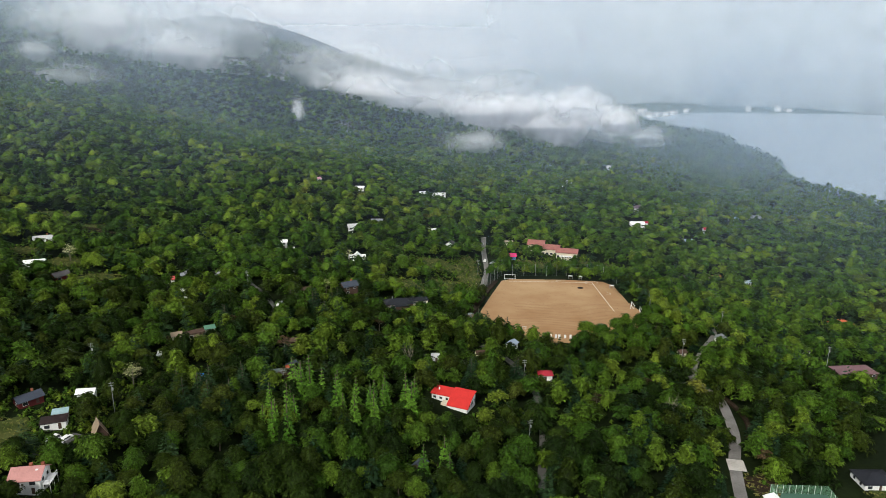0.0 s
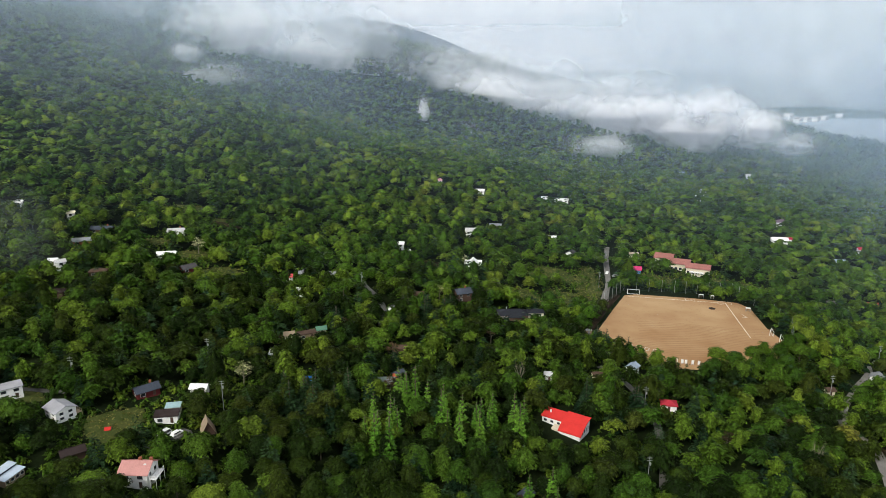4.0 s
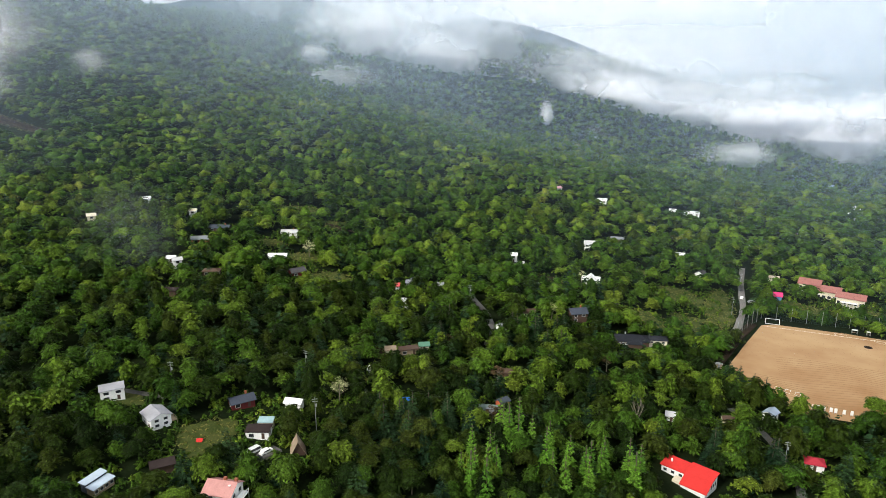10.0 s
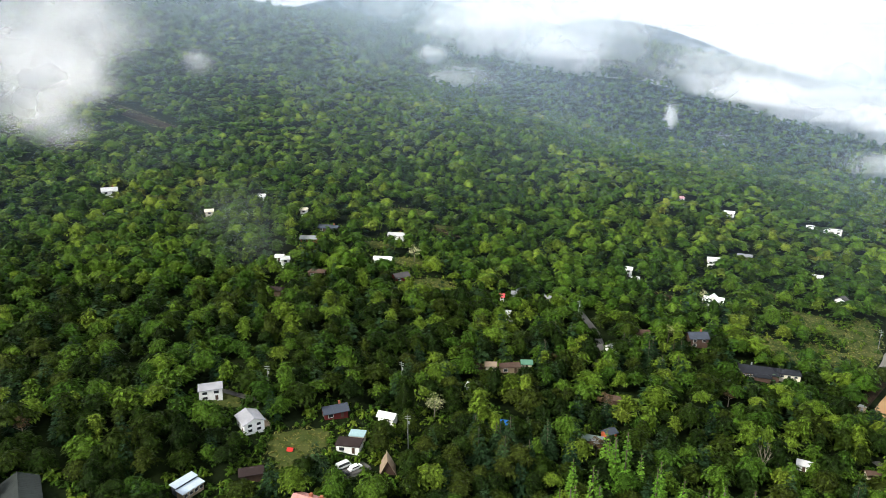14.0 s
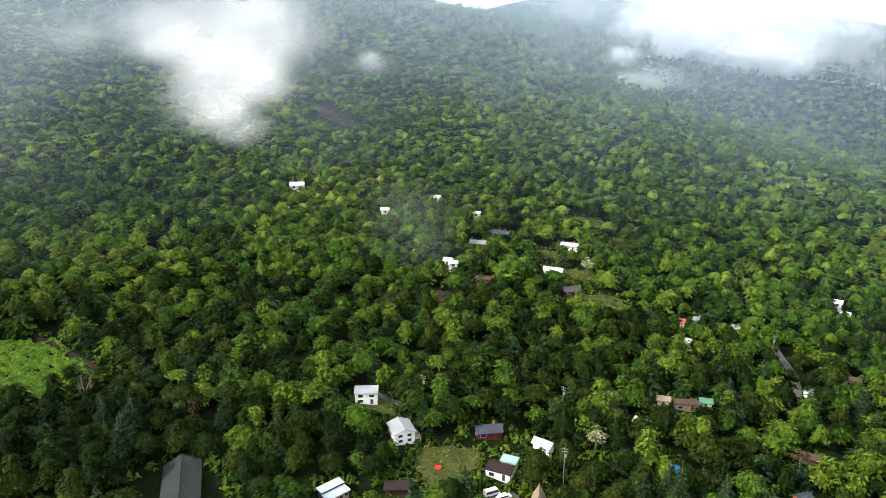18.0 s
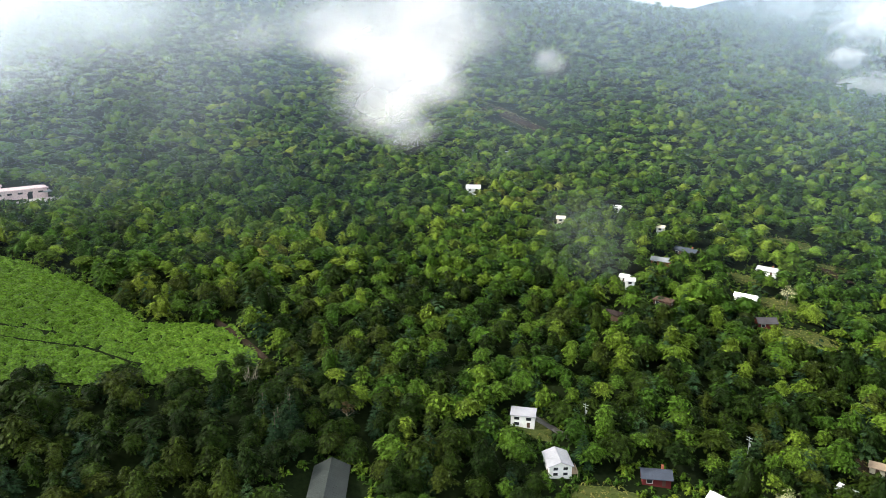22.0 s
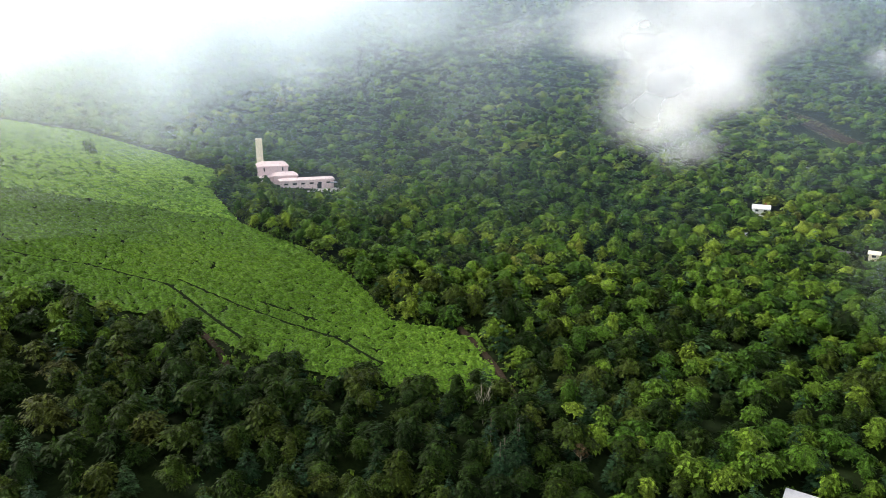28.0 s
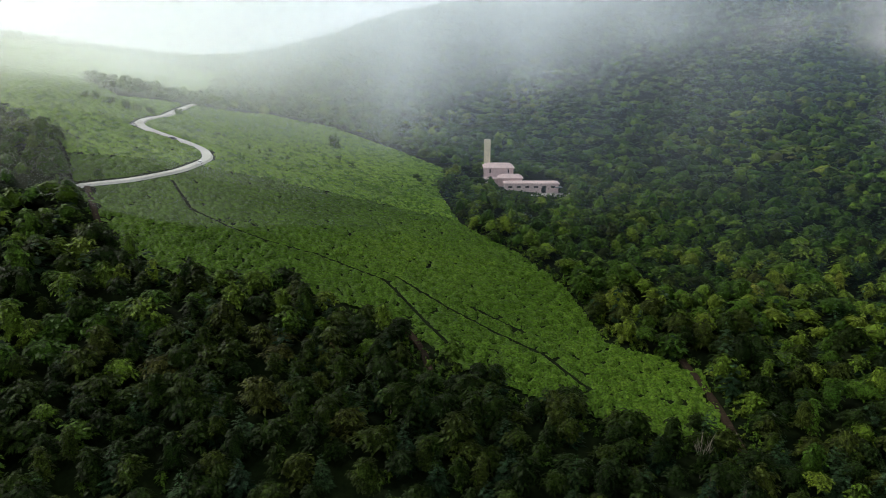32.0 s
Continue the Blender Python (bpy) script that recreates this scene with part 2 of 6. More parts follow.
for shade, rgb in dict(coral=(0.58, 0.10, 0.11), crimson=(0.36, 0.03, 0.045), bluegrey=(0.27, 0.33, 0.40), palegrey=(0.50, 0.50, 0.50), brown=(0.085, 0.055, 0.042), magenta=(0.55, 0.05, 0.16),
                       beige=(0.45, 0.38, 0.30), darkgrey=(0.075, 0.07, 0.075), white=(0.84, 0.84, 0.82), grey=(0.22, 0.23, 0.245), pink=(0.62, 0.34, 0.36),
                       purple=(0.13, 0.095, 0.12), cyan=(0.30, 0.43, 0.45), orange=(0.52, 0.13, 0.06), plum=(0.17, 0.10, 0.11), black=(0.022, 0.024, 0.03),
                       slate=(0.055, 0.065, 0.085), red=(0.55, 0.035, 0.03), salmon=(0.52, 0.26, 0.235), darkbrown=(0.035, 0.025, 0.024), greengrey=(0.16, 0.20, 0.18),
                       tan=(0.30, 0.23, 0.16), skyblue=(0.46, 0.54, 0.62), cream=(0.66, 0.60, 0.46), green=(0.10, 0.22, 0.15), blue=(0.14, 0.30, 0.52),
                       brick=(0.28, 0.10, 0.06), darkred=(0.11, 0.022, 0.022), rooftile=(0.31, 0.13, 0.11), weathered=(0.040, 0.047, 0.044), lightgrey=(0.32, 0.32, 0.34), rose=(0.64, 0.50, 0.49), tarp=(0.05, 0.25, 0.75)).items():
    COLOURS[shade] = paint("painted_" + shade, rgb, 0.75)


# ---------------------------------------------------------------- helpers of this scene
def mesh_of(name, verts, faces, mat):
    me = bpy.data.meshes.new(name)
    me.from_pydata([tuple(v) for v in verts], [], [tuple(f) for f in faces])
    me.materials.append(mat)
    return me


def link(name, me, parent=None, label=""):
    ob = new(name, me)
    if parent is not None:
        ob.parent = parent
    if label:
        ob["label"] = label
    return ob


def part(name, bm, mat, parent, label=""):
    me = bpy.data.meshes.new(name)
    bm.to_mesh(me)
    bm.free()
    me.materials.append(mat)
    return link(name, me, parent, label)


def box(bm, x0, x1, y0, y1, z0, z1):
    v = [bm.verts.new(p) for p in ((x0, y0, z0), (x1, y0, z0), (x1, y1, z0), (x0, y1, z0), (x0, y0, z1), (x1, y0, z1), (x1, y1, z1), (x0, y1, z1))]
    for f in ((3, 2, 1, 0), (4, 5, 6, 7), (0, 1, 5, 4), (1, 2, 6, 5), (2, 3, 7, 6), (3, 0, 4, 7)):
        bm.faces.new([v[i] for i in f])


def boxed(name, x0, x1, y0, y1, z0, z1, mat, parent, label="", bevel=0.0):
    bm = bmesh.new()
    box(bm, x0, x1, y0, y1, z0, z1)
    if bevel:
        bmesh.ops.bevel(bm, geom=bm.edges[:], offset=bevel, segments=2, affect="EDGES")
    return part(name, bm, mat, parent, label)


def solid(bm, outline, depth, axis):
    """A prism: the outline, a list of Vectors, pushed along axis by depth."""
    a = [bm.verts.new(p) for p in outline]
    b = [bm.verts.new(p + axis * depth) for p in outline]
    bm.faces.new(a[::-1])
    bm.faces.new(b)
    for i in range(len(a)):
        j = (i + 1) % len(a)
        bm.faces.new((a[i], a[j], b[j], b[i]))


def rod(bm, a, b, r0, r1=None, n=6):
    """A tapered rod from a to b."""
    a, b = Vector(a), Vector(b)
    r1 = r0 if r1 is None else r1
    d = (b - a).normalized()
    u = d.orthogonal().normalized()
    w = d.cross(u)
    rings = []
    for p, r in ((a, r0), (b, r1)):
        rings.append([bm.verts.new(p + (u * math.cos(k * math.tau / n) + w * math.sin(k * math.tau / n)) * r) for k in range(n)])
    for k in range(n):
        bm.faces.new((rings[0][k], rings[0][(k + 1) % n], rings[1][(k + 1) % n], rings[1][k]))
    bm.faces.new(rings[0][::-1])
    bm.faces.new(rings[1])


def thing(name, x, y, z, turn, label, category, group=""):
    ob = new(name)
    ob.matrix_world = pose(x, y, z, 0, 0, turn)
    ob.empty_display_size = 0.5
    return tagged(ob, label, category, group)


# ---------------------------------------------------------------- the lie of the land
HILLS = []


def hill(x, y, spread, rise):
    HILLS.append((x, y, spread, rise))


hill(-660, -240, 140, -28.2)
hill(-660, -100, 140, -11.2)
hill(-660, 40, 140, -19.7)
hill(-660, 180, 140, -8.3)
hill(-660, 320, 140, -11.3)
hill(-660, 460, 140, -21.0)
hill(-660, 600, 140, 36.8)
hill(-520, -240, 140, 5.7)
hill(-520, -100, 140, -13.4)
hill(-520, 40, 140, -12.7)
hill(-520, 180, 140, 6.4)
hill(-520, 320, 140, 5.4)
hill(-520, 460, 140, -17.4)
hill(-520, 600, 140, 4.0)
hill(-380, -240, 140, 22.8)
hill(-380, -100, 140, 21.3)
hill(-380, 40, 140, -9.1)
hill(-380, 180, 140, -12.7)
hill(-380, 320, 140, 1.4)
hill(-380, 460, 140, 0.7)
hill(-380, 600, 140, 7.8)
hill(-240, -240, 140, 8.2)
hill(-240, -100, 140, 5.8)
hill(-240, 40, 140, -2.4)
hill(-240, 180, 140, 0.8)
hill(-240, 320, 140, -8.8)
hill(-240, 460, 140, -4.3)
hill(-240, 600, 140, 16.4)
hill(-100, -100, 140, -9.9)
hill(-100, 40, 140, -6.4)
hill(-100, 180, 140, 3.6)
hill(-100, 320, 140, -0.9)
hill(-100, 460, 140, -13.1)
hill(-100, 600, 140, 5.4)
hill(40, 40, 140, -17.0)
hill(40, 180, 140, -15.5)
hill(40, 320, 140, 2.3)
hill(40, 460, 140, -15.1)
hill(40, 600, 140, 1.4)
hill(180, 320, 140, -0.1)
hill(180, 460, 140, -5.1)
hill(180, 600, 140, 6.2)
hill(320, 320, 140, -15.5)
hill(320, 460, 140, -11.1)
hill(320, 600, 140, -3.7)
hill(576, 676, 210, -13.8)
hill(425, 795, 210, 1.6)
hill(251, 878, 210, 3.6)
hill(63, 920, 210, -35.7)
hill(-128, 918, 210, -8.9)
hill(-315, 873, 210, -38.6)
hill(-487, 787, 210, -20.1)
hill(-636, 665, 210, 20.5)
hill(-753, 512, 210, 13.6)
hill(-833, 337, 210, 2.6)
hill(-871, 149, 210, 2.6)
hill(-866, -43, 210, 51.9)
hill(-818, -229, 210, 24.7)
hill(-729, -400, 210, 4.2)
hill(-604, -546, 210, 47.9)
hill(-449, -661, 210, 34.4)
hill(788, 888, 300, -2.5)
hill(528, 1083, 300, 2.9)
hill(223, 1197, 300, -7.5)
hill(-100, 1222, 300, 44.6)
hill(-418, 1155, 300, 48.9)
hill(-705, 1002, 300, 53.1)
hill(-937, 775, 300, 23.1)
hill(-1096, 491, 300, 27.8)
hill(-1170, 175, 300, 31.0)
hill(-1152, -149, 300, 14.6)
hill(-1045, -456, 300, -25.2)
hill(-855, -720, 300, 1.4)
hill(-599, -920, 300, 16.7)
hill(1035, 1135, 400, -1.6)
hill(503, 1478, 400, -14.3)
hill(-123, 1571, 400, 21.8)
hill(-732, 1397, 400, 32.1)
hill(-1215, 988, 400, -11.4)
hill(-1485, 415, 400, 10.5)
hill(-1496, -217, 400, -13.3)
hill(-1244, -798, 400, -25.8)
hill(-774, -1224, 400, 4.8)
hill(-1120, 380, 230, 85)
hill(-1480, 1880, 330, 195)
hill(-1130, 2080, 230, 95)
hill(-1000, 2850, 350, 150)
hill(-600, 2960, 300, 85)
hill(380, 1250, 240, -24)
hill(-830, -285, 90, -15)


def height(x, y):
    x, y = np.asarray(x, float), np.asarray(y, float)
    z = 35.4 + -0.0842 * np.clip(x, -900, 900) + -0.0157 * np.clip(y, -400, 1800)
    for hx, hy, s, rise in HILLS:
        z = z + rise * np.exp(-((x - hx) ** 2 + (y - hy) ** 2) / (2 * s * s))
    return z


LAKE = -42.0
SHORE_X = 545.0


def land(x, y):
    """The ground, dipping under the lake beyond its shore."""
    x, y = np.asarray(x, float), np.asarray(y, float)
    z = height(x, y)
    shore = SHORE_X + 45 * np.sin(y / 210.0 + 0.8) + 14 * np.sin(y / 57.0)
    out = np.clip((x - shore) / 40.0, -1, 1) * np.clip((y - 500) / 150, 0, 1)
    return np.where(out > 0, np.minimum(z, LAKE) - 8 * out, np.maximum(z, np.where(y > 500, LAKE + 1.5, -60)))


PLAY = [(18.8, 350), (20.4, 357), (28.4, 385), (36.5, 411.6), (42.8, 415), (76, 413.7), (98.5, 410), (103.7, 402.6), (105.3, 372), (110.6, 349), (100.7, 334), (77, 319.5), (62.8, 314.6), (48.5, 314.7), (34, 324.6), (28, 334)]
PLAY_Z = -4.0


def inside(poly, x, y):
    x, y = np.asarray(x, float), np.asarray(y, float)
    hit = np.zeros(x.shape, bool)
    for (ax, ay), (bx, by) in zip(poly, poly[1:] + poly[:1]):
        cross = (ay > y) != (by > y)
        with np.errstate(divide="ignore", invalid="ignore"):
            hit ^= cross & (x < (bx - ax) * (y - ay) / (by - ay if by != ay else 1e-9) + ax)
    return hit


MEADOW = [(-226, 131), (-265, 126), (-272, 98), (-314, 83), (-340, 64), (-364, 34), (-413, 14), (-484, 5), (-516, -30), (-561, -95), (-559, -148),
          (-500, -165), (-420, -175), (-560, -330), (-360, -360), (-334, -180), (-322, -140), (-305, -120), (-284, -103), (-257, -66), (-250, -38), (-262, -10), (-260, 27), (-240, 56), (-232, 80), (-225, 106)]
FARMEADOW = [(-560, -200), (-700, -260), (-760, -420), (-560, -520), (-420, -400), (-480, -260)]
ROADS = {
    "hill": ([(-270, -112), (-286, -104), (-303, -91), (-324, -83), (-348, -82), (-358, -88), (-361, -101), (-362, -119), (-364, -129), (-376, -133), (-400, -135), (-440, -150), (-504, -179)], 5.0),
    "east": ([(92, 180), (95, 191), (101, 212), (110, 233), (113, 248), (116, 264), (109, 278), (115, 295), (127, 316), (143, 341), (146, 358), (147, 385), (146, 420), (140, 470)], 4.0),
    "north": ([(30, 500), (28, 470), (28, 431), (25, 403), (19, 384)], 3.8),
    "south": ([(30, 185), (34, 209), (36, 219), (37, 233), (38, 258), (30, 285), (18, 300)], 2.8),
    "west": ([(-112, 366), (-103, 350), (-92, 337), (-84, 322), (-80, 300)], 3.6),
    "lane": ([(-176, 192), (-168, 194), (-158, 197)], 2.2),
}


def to_road(x, y):
    """The distance to the nearest road's edge."""
    x, y = np.asarray(x, float), np.asarray(y, float)
    best = np.full(x.shape, 1e9)
    for line, wide in ROADS.values():
        for (ax, ay), (bx, by) in zip(line, line[1:]):
            dx, dy = bx - ax, by - ay
            k = np.clip(((x - ax) * dx + (y - ay) * dy) / (dx * dx + dy * dy), 0, 1)
            best = np.minimum(best, np.hypot(x - ax - k * dx, y - ay - k * dy) - wide / 2)
    return best


def level(x, y):
    """The land with the terrace of the sports ground cut into it."""
    x, y = np.asarray(x, float), np.asarray(y, float)
    d = np.hypot((x - 66) / 1.0, y - 369)
    k = np.clip((d - 58) / 30.0, 0, 1)
    k = k * k * (3 - 2 * k)
    return land(x, y) * k + (PLAY_Z - 0.15) * (1 - k)


def z_at(x, y):
    return float(level(x, y))


# ground: one sheet, finer near the flight
def spaced(lo, hi, mid, fine, grow):
    out, step = [mid], fine
    while out[-1] < hi:
        out.append(out[-1] + step)
        step = min(step * grow, 60)
    back, step = [mid], fine
    while back[-1] > lo:
        back.append(back[-1] - step)
        step = min(step * grow, 60)
    return np.array(back[:0:-1] + out)


gx, gy = spaced(-2600, 1400, -120, 6.5, 1.014), spaced(-1200, 3500, 180, 6.5, 1.014)
GX, GY = np.meshgrid(gx, gy)
GZ = level(GX, GY)
verts = np.stack([GX.ravel(), GY.ravel(), GZ.ravel()], 1)
nx, ny = len(gx), len(gy)
idx = np.arange(nx * ny).reshape(ny, nx)
quads = np.stack([idx[:-1, :-1], idx[:-1, 1:], idx[1:, 1:], idx[1:, :-1]], -1).reshape(-1, 4)


def bulk(name, verts, quads, mat, smooth=False, tint=None):
    """A large mesh from arrays of corners and four-sided faces."""
    me = bpy.data.meshes.new(name)
    me.vertices.add(len(verts))
    me.vertices.foreach_set("co", np.ascontiguousarray(verts, dtype=np.float32).ravel())
    me.loops.add(quads.size)
    me.loops.foreach_set("vertex_index", np.ascontiguousarray(quads, dtype=np.int32).ravel())
    me.polygons.add(len(quads))
    me.polygons.foreach_set("loop_start", np.arange(0, quads.size, 4, dtype=np.int32))
    if smooth:
        me.polygons.foreach_set("use_smooth", np.ones(len(quads), bool))
    me.update(calc_edges=True)
    if tint is not None:
        me.attributes.new("tint", "FLOAT", "POINT").data.foreach_set("value", np.ascontiguousarray(tint, dtype=np.float32))
    me.materials.append(mat)
    return me


ground = tagged(new("ground", bulk("ground", verts, quads, SOIL, True)), "forest floor on a mountain slope, darkened for the gaps between trees", "ground", kind="structure")

bm = bmesh.new()
ring = [bm.verts.new((x, y, LAKE)) for x, y in ((350, 450), (4300, 450), (4300, 4300), (-300, 4300), (350, 1500))]
bm.faces.new(ring)
WATER, wt, wb = material("lake_water")
wb.inputs["Base Color"].default_value = (0.30, 0.38, 0.45, 1)
wb.inputs["Roughness"].default_value = 0.18
ripple = noise_node(wt, 0.25, 4)
wgeo = wt.nodes.new("ShaderNodeNewGeometry")
wt.links.new(wgeo.outputs["Position"], ripple.inputs["Vector"])
wbump = wt.nodes.new("ShaderNodeBump")
wbump.inputs["Strength"].default_value = 0.15
wt.links.new(ripple.outputs["Fac"], wbump.inputs["Height"])
wt.links.new(wbump.outputs["Normal"], wb.inputs["Normal"])
lake = part("lake", bm, WATER, None)
tagged(lake, "pale still lake under mist", "lake", kind="structure")

# the low far shore of the lake with its town
FARLAND = rough("far_land", (0.03, 0.06, 0.03), (0.09, 0.12, 0.07), 0.02, 0.003)
bm = bmesh.new()
rows = []
for k, (b, r) in enumerate(((4, 2900), (-6, 2600), (-13, 2150), (-17, 2000), (-20, 2230), (-24, 2330), (-28, 2370), (-33, 2460), (-40, 2400), (-50, 2300), (-64, 2300))):
    row = []
    for j, z in enumerate((-2.0, 3.0, 14 + 6 * math.sin(k * 2.1), 60 + 30 * math.sin(k * 1.3), 40)):
        d = r + (0, 30, 500, 1900, 3800)[j]
        row.append(bm.verts.new((-25 - d * math.sin(radians(b)), 75 + d * math.cos(radians(b)), LAKE + z)))
    rows.append(row)
for r0, r1 in zip(rows, rows[1:]):
    for j in range(4):
        bm.faces.new((r0[j], r0[j + 1], r1[j + 1], r1[j])).smooth = True
bmesh.ops.recalc_face_normals(bm, faces=bm.faces[:])
tagged(part("far_shore", bm, FARLAND, None), "low wooded far shore of the lake in haze", "shore", kind="structure")

# ---------------------------------------------------------------- clearings, gathered before the woods are planted
CLEAR, FOOTPRINTS, LAWNS = [], [], []


def clear(x, y, rx, ry=None, turn=0.0):
    CLEAR.append((x, y, rx, ry or rx, radians(turn)))


def lawn(x, y, rx, ry=None, turn=0.0, mat=None, label="patch of rough yellow-green grass between trees"):
    """A clearing with grass: a draped patch with an uneven edge."""
    clear(x, y, rx, ry, turn)
    away = math.atan2(y - 75, x + 25)
    if math.hypot(x + 25, y - 75) > 220:
        clear(x - math.cos(away) * 9, y - math.sin(away) * 9, 8, min(rx, ry or rx) + 1, math.degrees(away))
    LAWNS.append((x, y, rx, ry or rx, radians(turn)))
    ry, a = ry or rx, radians(turn)
    vs, fs, rings, n = [], [], 4, 22
    for j in range(rings + 1):
        for i in range(n):
            b = i * math.tau / n
            k = j / rings * (1.12 + 0.18 * math.sin(3 * b + x) + 0.1 * math.sin(7 * b + y)) + 0.001
            u, v = rx * k * math.cos(b), ry * k * math.sin(b)
            px, py = x + u * math.cos(a) - v * math.sin(a), y + u * math.sin(a) + v * math.cos(a)
            vs.append((px, py, z_at(px, py) + (0.12 if j < rings else -0.15)))
    for j in range(rings):
        fs += [(j * n + i, j * n + (i + 1) % n, (j + 1) * n + (i + 1) % n, (j + 1) * n + i) for i in range(n)]
    me = mesh_of("lawn", vs, fs, mat or LAWN)
    me.flip_normals()
    tagged(new("lawn", me), label, "grass", kind="structure")


def cleared(x, y, room=0.0):
    hit = np.zeros(np.shape(x), bool)
    for cx, cy, rx, ry, a in CLEAR:
        u, v = (x - cx) * math.cos(a) + (y - cy) * math.sin(a), -(x - cx) * math.sin(a) + (y - cy) * math.cos(a)
        hit |= (u / (rx + room)) ** 2 + (v / (ry + room)) ** 2 < 1
    return hit


# ---------------------------------------------------------------- houses
WORDS = {"palegrey": "pale grey", "coral": "coral red", "lightgrey": "light grey", "weathered": "weathered grey", "bluegrey": "blue-grey", "darkgrey": "dark grey", "darkbrown": "dark brown", "greengrey": "grey-green", "skyblue": "pale blue", "darkred": "dark red",
         "plum": "plum-brown", "tan": "tan"}
SHAPES = {"gable": "gabled roof", "hip": "hipped roof", "flat": "low flat roof", "dome": "rounded roof", "aframe": "steep A-frame roof"}


def window(parent, x, z, w, h, y, side):
    """A window in a wall that faces side times y: a frame with a pane set back in it."""
    bm = bmesh.new()
    for x0, x1, z0, z1 in ((x - w / 2 - 0.08, x + w / 2 + 0.08, z + h, z + h + 0.08), (x - w / 2 - 0.08, x + w / 2 + 0.08, z - 0.08, z), (x - w / 2 - 0.08, x - w / 2, z, z + h), (x + w / 2, x + w / 2 + 0.08, z, z + h)):
        box(bm, x0, x1, min(y, y + side * 0.07), max(y, y + side * 0.07), z0, z1)
    ob = part("window", bm, WHITE, parent)
    pane = boxed("pane", x - w / 2, x + w / 2, min(y + side * 0.004, y + side * 0.03), max(y + side * 0.004, y + side * 0.03), z, z + h, DARKGLASS, ob)
    return ob


def gable_window(parent, y, z, w, h, x, side):
    """A window in an end wall that faces side times x."""
    bm = bmesh.new()
    for y0, y1, z0, z1 in ((y - w / 2 - 0.08, y + w / 2 + 0.08, z + h, z + h + 0.08), (y - w / 2 - 0.08, y + w / 2 + 0.08, z - 0.08, z), (y - w / 2 - 0.08, y - w / 2, z, z + h), (y + w / 2, y + w / 2 + 0.08, z, z + h)):
        box(bm, min(x, x + side * 0.07), max(x, x + side * 0.07), y0, y1, z0, z1)
    ob = part("window", bm, WHITE, parent)
    boxed("pane", min(x + side * 0.004, x + side * 0.03), max(x + side * 0.004, x + side * 0.03), y - w / 2, y + w / 2, z, z + h, DARKGLASS, ob)


